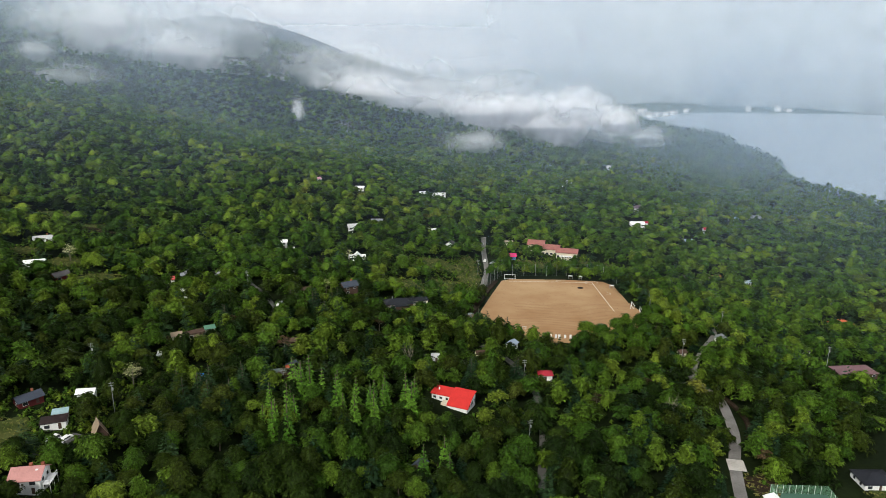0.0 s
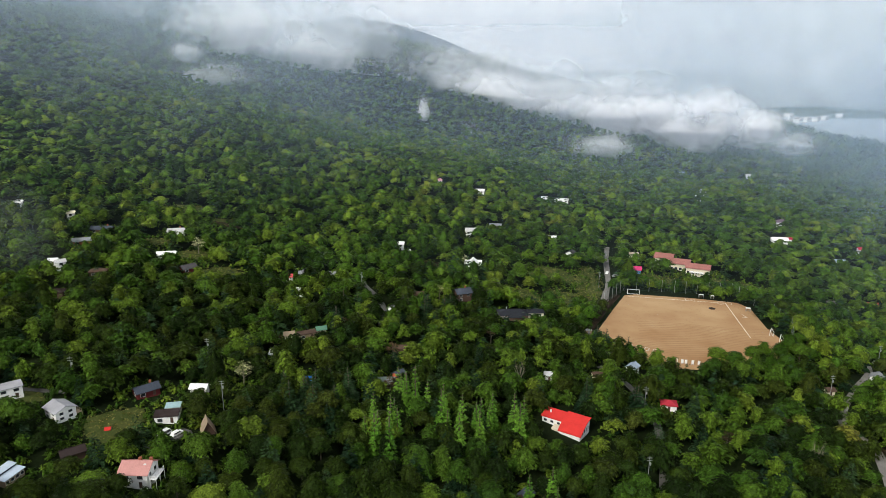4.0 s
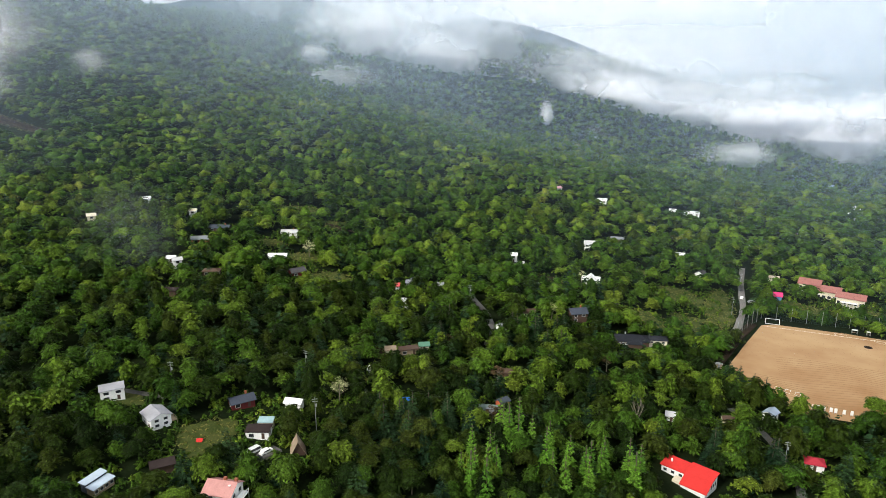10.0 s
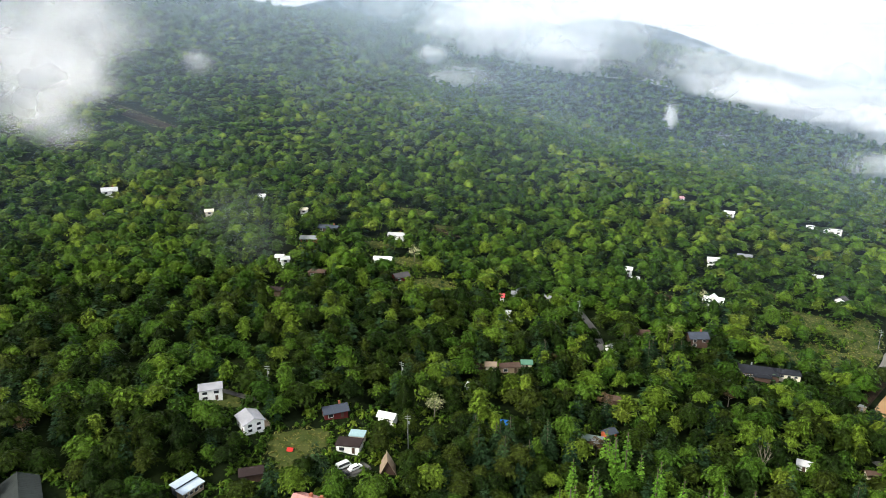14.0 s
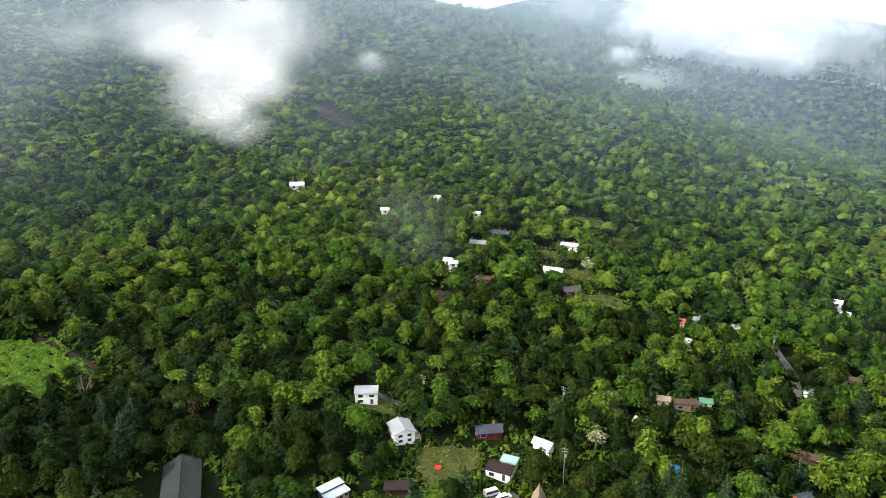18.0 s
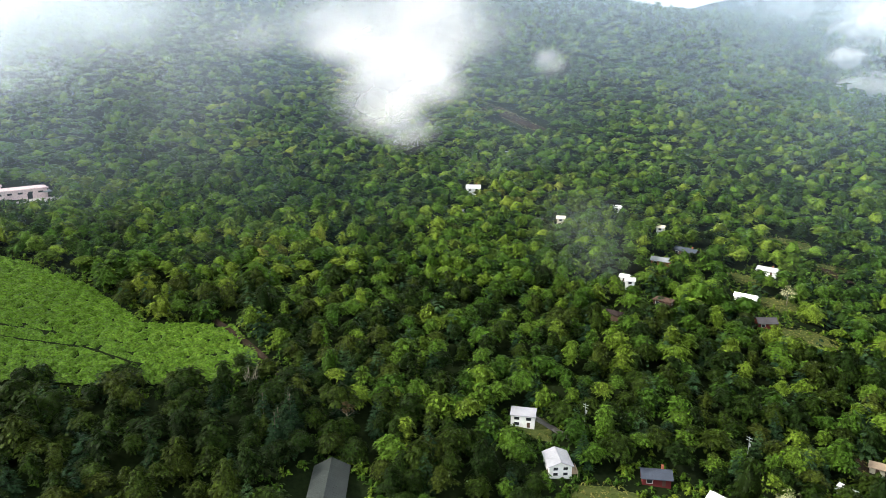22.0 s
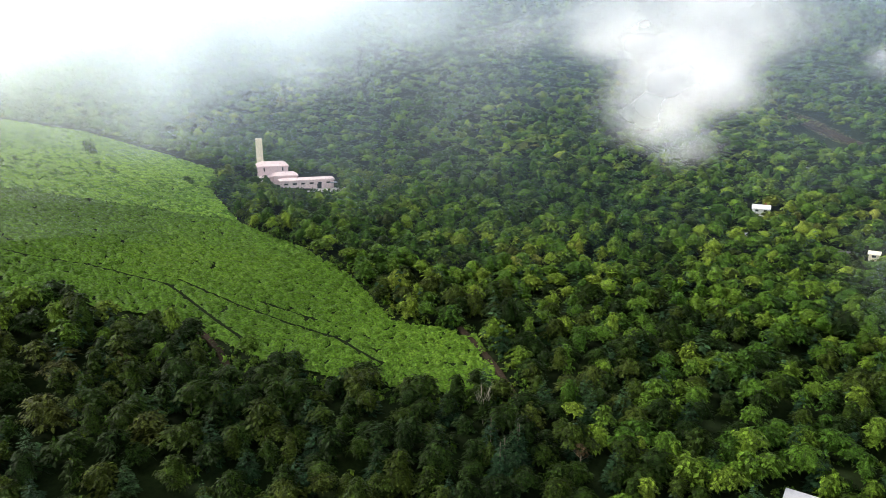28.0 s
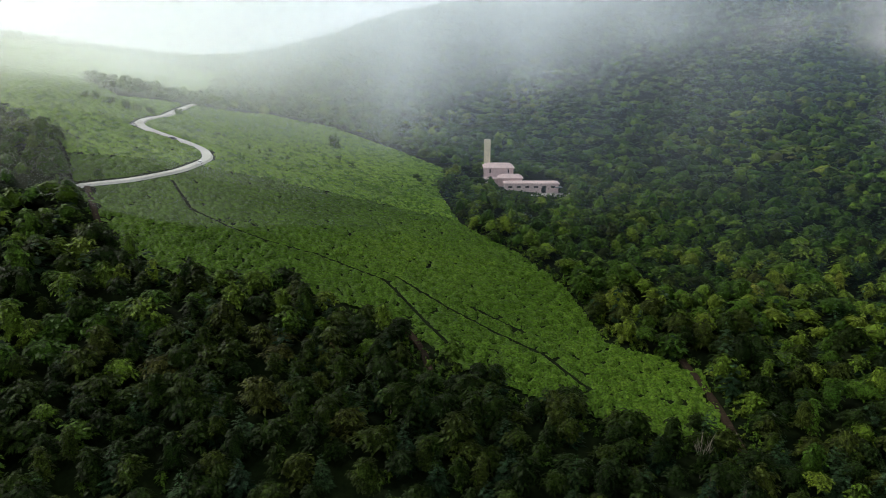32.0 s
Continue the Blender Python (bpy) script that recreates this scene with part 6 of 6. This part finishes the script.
TRACK_A = [(-313, -79), (-295, -61), (-291, -44), (-289, -28), (-290, -8), (-288, 3), (-285, 19), (-278, 26), (-261, 41), (-253, 49)]
TRACK_B = [(-290, 22), (-276, 44), (-266, 62), (-258, 78), (-243, 92)]
TRACK_C = [(-280, 51), (-270, 71)]
TRACKS = [a + b for line in (TRACK_A, TRACK_B, TRACK_C, [(-348, -9), (-354, 5), (-354, 26)], [(-335, -154), (-326, -131), (-322, -112)]) for a, b in zip(line, line[1:])]
tuft_field("meadow", MEADOW, 0.62, 2.0, 1.0, 0, 345, "bright green meadow of bushy bamboo grass with faint tracks", 0.55)
tuft_field("upper_meadow", MEADOW, 0.95, 2.6, 1.3, 345, 2000, "bright green bamboo grass on the upper hill", 0.2)
tuft_field("far_meadow", FARMEADOW, 4, 9, 1.6, 0, 3000, "hazy green meadow on the far hill", 0.0)


def turf(name, poly, step, mat, label):
    """The grassy ground of a meadow, draped over the land."""
    xs, ys = np.arange(min(p[0] for p in poly), max(p[0] for p in poly), step), np.arange(min(p[1] for p in poly), max(p[1] for p in poly), step)
    X, Y = np.meshgrid(xs, ys)
    k = np.arange(X.size).reshape(X.shape)
    f = np.stack([k[:-1, :-1], k[:-1, 1:], k[1:, 1:], k[1:, :-1]], -1).reshape(-1, 4)
    inn = inside(poly, X, Y).ravel()
    near_road = (to_road(X, Y) < -0.5).ravel()
    f = f[inn[f].all(1)]
    v = np.stack([X.ravel(), Y.ravel(), level(X, Y).ravel() + np.where(near_road, -0.4, -0.05)], 1)
    used, back = np.unique(f, return_inverse=True)
    tagged(new(name, bulk(name, v[used], back.reshape(-1, 4), mat, True)), label, "grass", kind="structure")


TURF = rough("meadow_turf", (0.030, 0.060, 0.008), (0.050, 0.095, 0.012), 0.8, 0.04)
turf("meadow_ground", MEADOW, 3.0, TURF, "green turf under the bamboo grass")
turf("far_meadow_ground", FARMEADOW, 8.0, TURF, "green turf on the far hill")

# bare earth banks at the meadow's edge
for line in ([(-287, -99), (-275, -88), (-262, -76)], [(-259, 31), (-248, 41), (-238, 46), (-228, 49)], [(-268, 121), (-247, 127), (-236, 129), (-220, 131)]):
    strip("bank", line, 1.9, BANK, "strip of bare dark earth at the meadow's edge", 0.9)
strip("bank", [(117, 264), (119.5, 252), (118.5, 240), (113, 229)], 1.6, BANK, "dark earth bank beside the asphalt road", 0.9)
strip("apron", [(102.3, 215), (101.4, 211.5), (100.8, 208)], 5.6, CONCRETE, "pale concrete patch on the road by the court", 0.3)
strip("bank", [(13.5, 350), (18, 366), (24, 388), (32, 412)], 4.5, BANK, "dark earth bank along the sports ground", 0.5)
for line in (TRACK_A, TRACK_B, TRACK_C):
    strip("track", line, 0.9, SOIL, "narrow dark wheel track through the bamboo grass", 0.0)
strip("scree", [(-536, 417), (-515, 418), (-495, 421), (-475, 422), (-452, 424)], 9.0, BANK, "dark bare patch of earth among trees", 0.5)

# dark shrubs standing in the meadow
SHRUB = bulk("shrub", *crown_cards(rng, 300, 0.16, 1.0, 12, 0.5, (16, 6)), LEAF, True)
BUSHES = [(-470, -65, 4.5, 9), (-468, -62, 3.5, 7), (-427, -47, 3.5, 3.2), (-421, -38, 4.0, 2.6), (-416, -34, 2.6, 2.0), (-435, -5, 4.2, 3.6), (-429, -1, 3.6, 3.0), (-424, 3, 2.6, 2.0),
          (-362, -104, 2.2, 2.4), (-391, -100, 3.0, 2.2), (-384, -107, 2.6, 1.8), (-383, -79, 1.2, 3.4), (-380, -72, 1.2, 3.2), (-388, -70, 1.0, 3.6), (-386, -60, 1.0, 3.4)]
for cx, cy, n, wx, wy in ((-299, -97, 9, 6, 5), (-307, -146, 10, 9, 8), (-298, -128, 12, 8, 9), (-392, -162, 16, 5, 20), (-412, -139, 6, 8, 5), (-393, -141, 5, 4, 4), (-514, -181, 8, 12, 6)):
    BUSHES += [(cx + rng.uniform(-wx, wx), cy + rng.uniform(-wy, wy), rng.uniform(2.2, 4.0), rng.uniform(2.2, 4.6)) for _ in range(n)]
for x, y, r, h in BUSHES:
    if to_road(x, y) < r * 0.5:
        continue
    ob = new("shrub", SHRUB)
    ob.matrix_world = pose(x, y, z_at(x, y), 0, 0, x * 7) @ Matrix.Diagonal((r, r, h, 1))
    tagged(ob, "dark green shrub in the open grass", "shrub", "shrubs in the meadow")


DRY = leaf("leaf_dry_grass", three((0.050, 0.080, 0.014), (0.115, 0.125, 0.028), (0.200, 0.180, 0.055)), 0.15, 0.4)


def rough_grass():
    """Tufts of long dry grass and low weeds over the clearings."""
    px, py = [], []
    for lx, ly, rx, ry, a in LAWNS:
        n = int(rx * ry * 3.2)
        k, b = np.sqrt(rng.uniform(0, 1.25, n)), rng.uniform(0, math.tau, n)
        u, v = rx * k * np.cos(b), ry * k * np.sin(b)
        px.append(lx + u * math.cos(a) - v * math.sin(a))
        py.append(ly + u * math.sin(a) + v * math.cos(a))
    x, y = np.concatenate(px), np.concatenate(py)
    ok = to_road(x, y) > 0.3
    for fx, fy, fr in FOOTPRINTS:
        ok &= np.hypot(x - fx, y - fy) > fr
    x, y = x[ok], y[ok]
    tp = [crown_cards(rng, 7, 0.6, 0.8, 4, 0.7) for _ in range(5)]
    r = rng.uniform(0.3, 1.1, len(x))
    planted("rough_grass", tp, x, y, level(x, y) + 0.1, r, r * 0.8, DRY, "tufts of long yellow-green grass in the clearings", "grass", False)


rough_grass()


# ---------------------------------------------------------------- clouds and mist
def sheet(bm, uv, centre, right, up, w, h, bulge, rnd):
    n, m = 8, 6
    nrm = right.cross(up)
    grid = []
    for j in range(m + 1):
        row = []
        for i in range(n + 1):
            a, b = i / n, j / m
            k = bulge * (math.sin(a * math.pi) * math.sin(b * math.pi)) + rnd.uniform(-0.004, 0.004) * h
            row.append((bm.verts.new(centre + right * (a - 0.5) * w + up * (b - 0.5) * h + nrm * k), (a, b)))
        grid.append(row)
    for j in range(m):
        for i in range(n):
            cell = (grid[j][i], grid[j][i + 1], grid[j + 1][i + 1], grid[j + 1][i])
            f = bm.faces.new([c[0] for c in cell])
            f.smooth = True
            for lp, c in zip(f.loops, cell):
                lp[uv].uv = c[1]


def cloud(x, y, z, w, h, mat, layers=4, seed=1, lean=0.0, label="soft white cloud drifting over the woods"):
    """A bank of vapour: bulging veils one behind the other."""
    rnd = random.Random(seed)
    away = Vector((x - HOME[0], y - HOME[1], 0)).normalized()
    right = Vector((away.y, -away.x, 0))
    up = Vector((0, 0, 1))
    right, up = right * math.cos(lean) + up * math.sin(lean), up * math.cos(lean) - right * math.sin(lean)
    bm = bmesh.new()
    uv = bm.loops.layers.uv.new("veil")
    for k in range(layers):
        c = Vector((x, y, z)) + away * (k - layers / 2) * w * 0.13 + right * rnd.uniform(-0.10, 0.10) * w + up * rnd.uniform(-0.08, 0.08) * h
        sheet(bm, uv, c, right, up, w * rnd.uniform(0.75, 1.0), h * rnd.uniform(0.75, 1.0), h * 0.2, rnd)
    ob = part("cloud", bm, mat, None)
    tagged(ob, label, "cloud", kind="stuff")


def droplets(nt, colour, alpha):
    """Fine droplets that pass on the daylight from above to either side, as dense as alpha says."""
    faces = []
    for kind, dz in (("ShaderNodeBsdfDiffuse", 1.0), ("ShaderNodeBsdfTranslucent", -1.0)):
        axis = nt.nodes.new("ShaderNodeCombineXYZ")
        axis.inputs[2].default_value = dz
        b = nt.nodes.new(kind)
        b.inputs["Color"].default_value = (*colour, 1)
        nt.links.new(axis.outputs[0], b.inputs["Normal"])
        faces.append(b)
    both, tp = nt.nodes.new("ShaderNodeAddShader"), nt.nodes.new("ShaderNodeBsdfTransparent")
    mx, out = nt.nodes.new("ShaderNodeMixShader"), nt.nodes.new("ShaderNodeOutputMaterial")
    nt.links.new(faces[0].outputs[0], both.inputs[0])
    nt.links.new(faces[1].outputs[0], both.inputs[1])
    nt.links.new(alpha, mx.inputs["Fac"])
    nt.links.new(tp.outputs[0], mx.inputs[1])
    nt.links.new(both.outputs[0], mx.inputs[2])
    nt.links.new(mx.outputs[0], out.inputs["Surface"])


def veil(radius, b0, b1, z0, z1, density, colour, seed):
    """A standing sheet of mist: it thickens with height and thins out towards both ends."""
    m = bpy.data.materials.new("hanging_mist")
    m.use_nodes = True
    nt = m.node_tree
    nt.nodes.clear()
    uv = nt.nodes.new("ShaderNodeTexCoord")
    sep = nt.nodes.new("ShaderNodeSeparateXYZ")
    nt.links.new(uv.outputs["UV"], sep.inputs[0])
    geo = nt.nodes.new("ShaderNodeNewGeometry")
    n1 = noise_node(nt, 0.011, 3, geo.outputs["Position"])
    puff = nt.nodes.new("ShaderNodeMath")
    puff.operation = "MULTIPLY_ADD"
    puff.inputs[1].default_value, puff.inputs[2].default_value = 1.1, -0.55
    nt.links.new(n1.outputs["Fac"], puff.inputs[0])
    tall = nt.nodes.new("ShaderNodeMath")
    tall.operation = "ADD"
    nt.links.new(sep.outputs["Y"], tall.inputs[0])
    nt.links.new(puff.outputs[0], tall.inputs[1])
    rise = nt.nodes.new("ShaderNodeMapRange")
    rise.interpolation_type = "SMOOTHSTEP"
    rise.inputs["To Max"].default_value = density
    nt.links.new(tall.outputs[0], rise.inputs["Value"])
    ends = nt.nodes.new("ShaderNodeMath")
    ends.operation = "PINGPONG"
    ends.inputs[1].default_value = 0.5
    nt.links.new(sep.outputs["X"], ends.inputs[0])
    fade = nt.nodes.new("ShaderNodeMapRange")
    fade.interpolation_type = "SMOOTHSTEP"
    fade.inputs["From Max"].default_value = 0.3
    nt.links.new(ends.outputs[0], fade.inputs["Value"])
    alpha = nt.nodes.new("ShaderNodeMath")
    alpha.operation = "MULTIPLY"
    nt.links.new(rise.outputs["Result"], alpha.inputs[0])
    nt.links.new(fade.outputs["Result"], alpha.inputs[1])
    droplets(nt, colour, alpha.outputs[0])
    bm = bmesh.new()
    lay = bm.loops.layers.uv.new("veil")
    n, k = 40, 6
    grid = []
    for j in range(k + 1):
        row = []
        for i in range(n + 1):
            b = b0 + (b1 - b0) * i / n
            r = radius * (1 + 0.04 * math.sin(b * 0.2 + 0.6 * seed))
            row.append((bm.verts.new((HOME[0] - r * math.sin(radians(b)), HOME[1] + r * math.cos(radians(b)), z0 + (z1 - z0) * j / k)), (i / n, j / k)))
        grid.append(row)
    for j in range(k):
        for i in range(n):
            cell = (grid[j][i], grid[j][i + 1], grid[j + 1][i + 1], grid[j + 1][i])
            f = bm.faces.new([v[0] for v in cell])
            f.smooth = True
            for lp, v in zip(f.loops, cell):
                lp[lay].uv = v[1]
    tagged(part("hanging_mist", bm, m, None), "pale sheet of mist over slope, meadow and lake", "mist", kind="stuff")


# cloud mist on the mountain above the works, then thin haze added to brighten the upper meadow
for k in range(10):
    veil(360 + 42 * k, 72, 134, 50 + 3 * k, 225 + 5 * k, 0.095 + 0.016 * k, (0.66, 0.74, 0.78), k)
for k in range(9):
    veil(440 + 60 * k, 8, 84, 20 + 3 * k, 230 + 8 * k, 0.055 + 0.009 * k, (0.44, 0.54, 0.60), k + 50)
for k in range(9):
    veil(300 + 45 * k, 97, 178, -400, 200, 0.04 + 0.010 * k, (0.72, 0.78, 0.68), k + 11)
veil(740, 100, 178, -400, 200, 0.16, (0.72, 0.75, 0.74), 21)

CLOUD = vapour("cloud_white", (0.95, 0.95, 0.96), 0.16, 0.035, low=0.0, high=0.95)
WISP = vapour("cloud_wisp", (0.92, 0.93, 0.94), 0.13, 0.035, low=0.0, high=0.95)
SOFT = vapour("soft_mist", (0.80, 0.83, 0.85), 0.055, 0.03, low=0.0, high=0.9)
BANKCLOUD = vapour("cloud_bank", (0.92, 0.93, 0.95), 0.75, 0.02, low=0.02, high=0.75)
PUFF = vapour("cloud_puff", (0.86, 0.89, 0.92), 0.26, 0.02)
THIN = vapour("thin_mist", (0.7, 0.74, 0.76), 0.03, 0.02)
BROW = vapour("mountain_mist", (0.80, 0.83, 0.85), 0.14, 0.012)
# the column of cloud in front of the slope
for k, (x, y, z, w, h, mat) in enumerate((
        (-171, 147, 145, 58, 28, CLOUD), (-172, 146, 136, 42, 26, CLOUD), (-170, 150, 131, 30, 25, CLOUD), (-171, 149, 127, 32, 20, CLOUD), (-173, 144, 122, 26, 18, CLOUD),
        (-171, 147, 117, 24, 14, WISP), (-166, 157, 126, 20, 17, WISP), (-167, 156, 140, 34, 26, CLOUD),  (-178, 132, 138, 28, 19, WISP), (-162, 164, 140, 24, 22, SOFT), (-182, 120, 138, 36, 16, SOFT), (-148, 174, 131, 11, 9, WISP))):
    cloud(x, y, z, w * 1.2, h * 1.2, mat, 4, 21 + k)
# the bank of cloud along the foot of the mountain
for k, (x, y, z, w, h, mat) in enumerate((
        (-637, 960, 210, 170, 80, PUFF), (-555, 1010, 164, 110, 110, PUFF), (-470, 1054, 158, 230, 125, BANKCLOUD), (-399, 1083, 131, 205, 105, BANKCLOUD), (-337, 1104, 92, 180, 84, BANKCLOUD),
        (-276, 1121, 72, 165, 84, BANKCLOUD), (-357, 1098, 168, 270, 110, PUFF), (-203, 1136, 110, 200, 95, PUFF), (-158, 1143, 69, 180, 74, BANKCLOUD), (-92, 1148, 76, 205, 84, BANKCLOUD),
        (-22, 1151, 55, 200, 74, BANKCLOUD), (36, 1148, 55, 190, 78, BANKCLOUD), (102, 1142, 44, 180, 74, BANKCLOUD), (163, 1134, 34, 180, 74, BANKCLOUD), (215, 1123, 46, 130, 80, BANKCLOUD),
        (267, 1110, 31, 96, 66, BANKCLOUD), (317, 1095, 10, 90, 42, PUFF), (-98, 1148, 114, 290, 74, PUFF), (55, 1147, 82, 350, 62, PUFF),
        (-442, 850, 100, 140, 46, PUFF), (-192, 939, 50, 20, 60, PUFF), (-155, 946, 31, 80, 34, PUFF), (-585, 754, 124, 110, 27, PUFF), (-470, 835, 135, 56, 29, PUFF), (37, 954, 17, 120, 40, PUFF))):
    cloud(x, y, z, w * 1.45, h * 1.6, mat, 4, 41 + k, -0.15 if x < -40 and h > 70 else 0.0)
cloud(-261, 285, 53, 80, 88, THIN, 2, 34, 0.5)
cloud(-750, 13, 206, 512, 91, BROW, 4, 36)
cloud(-679, 221, 207, 260, 83, BROW, 4, 37)
cloud(-681, -85, 114, 26, 36, SOFT, 3, 38)
cloud(-685, -68, 139, 26, 36, SOFT, 3, 39)


def mist(radius, density, low, high, seed):
    """A sheet of haze standing round the valley at one distance; its colour holds the air-light, bluish near and paler
    far off.
    """
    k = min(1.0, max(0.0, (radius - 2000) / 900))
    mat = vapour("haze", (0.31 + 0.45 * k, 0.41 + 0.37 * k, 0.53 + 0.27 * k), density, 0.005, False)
    bm = bmesh.new()
    n, m = 96, 5
    rows = []
    for j in range(m + 1):
        z = low + (high - low) * j / m
        row = []
        for b in np.linspace(-70, 170, n + 1):
            r = radius * (1 + 0.012 * math.sin(b * 0.21 + 1.7 * seed) + 0.008 * math.sin(b * 0.53 + seed))
            row.append(bm.verts.new((HOME[0] - r * math.sin(radians(b)), HOME[1] + r * math.cos(radians(b)), z)))
        rows.append(row)
    for j in range(m):
        for i in range(n):
            bm.faces.new((rows[j][i], rows[j][i + 1], rows[j + 1][i + 1], rows[j + 1][i])).smooth = True
    tagged(part("haze", bm, mat, None), "thin bluish haze in the air over the valley", "haze", kind="stuff")


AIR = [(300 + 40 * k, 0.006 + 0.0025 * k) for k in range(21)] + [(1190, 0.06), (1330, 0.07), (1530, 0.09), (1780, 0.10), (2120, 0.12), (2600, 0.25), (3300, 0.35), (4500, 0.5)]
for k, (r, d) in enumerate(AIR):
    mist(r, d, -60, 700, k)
# the air over the lake is thicker
for k, (r, d) in enumerate(((1500, 0.05), (1900, 0.12), (2450, 0.5), (2700, 0.6))):
    veil(r, -95, 8, -1500, 380, d, (0.62, 0.68, 0.72), 40 + k)
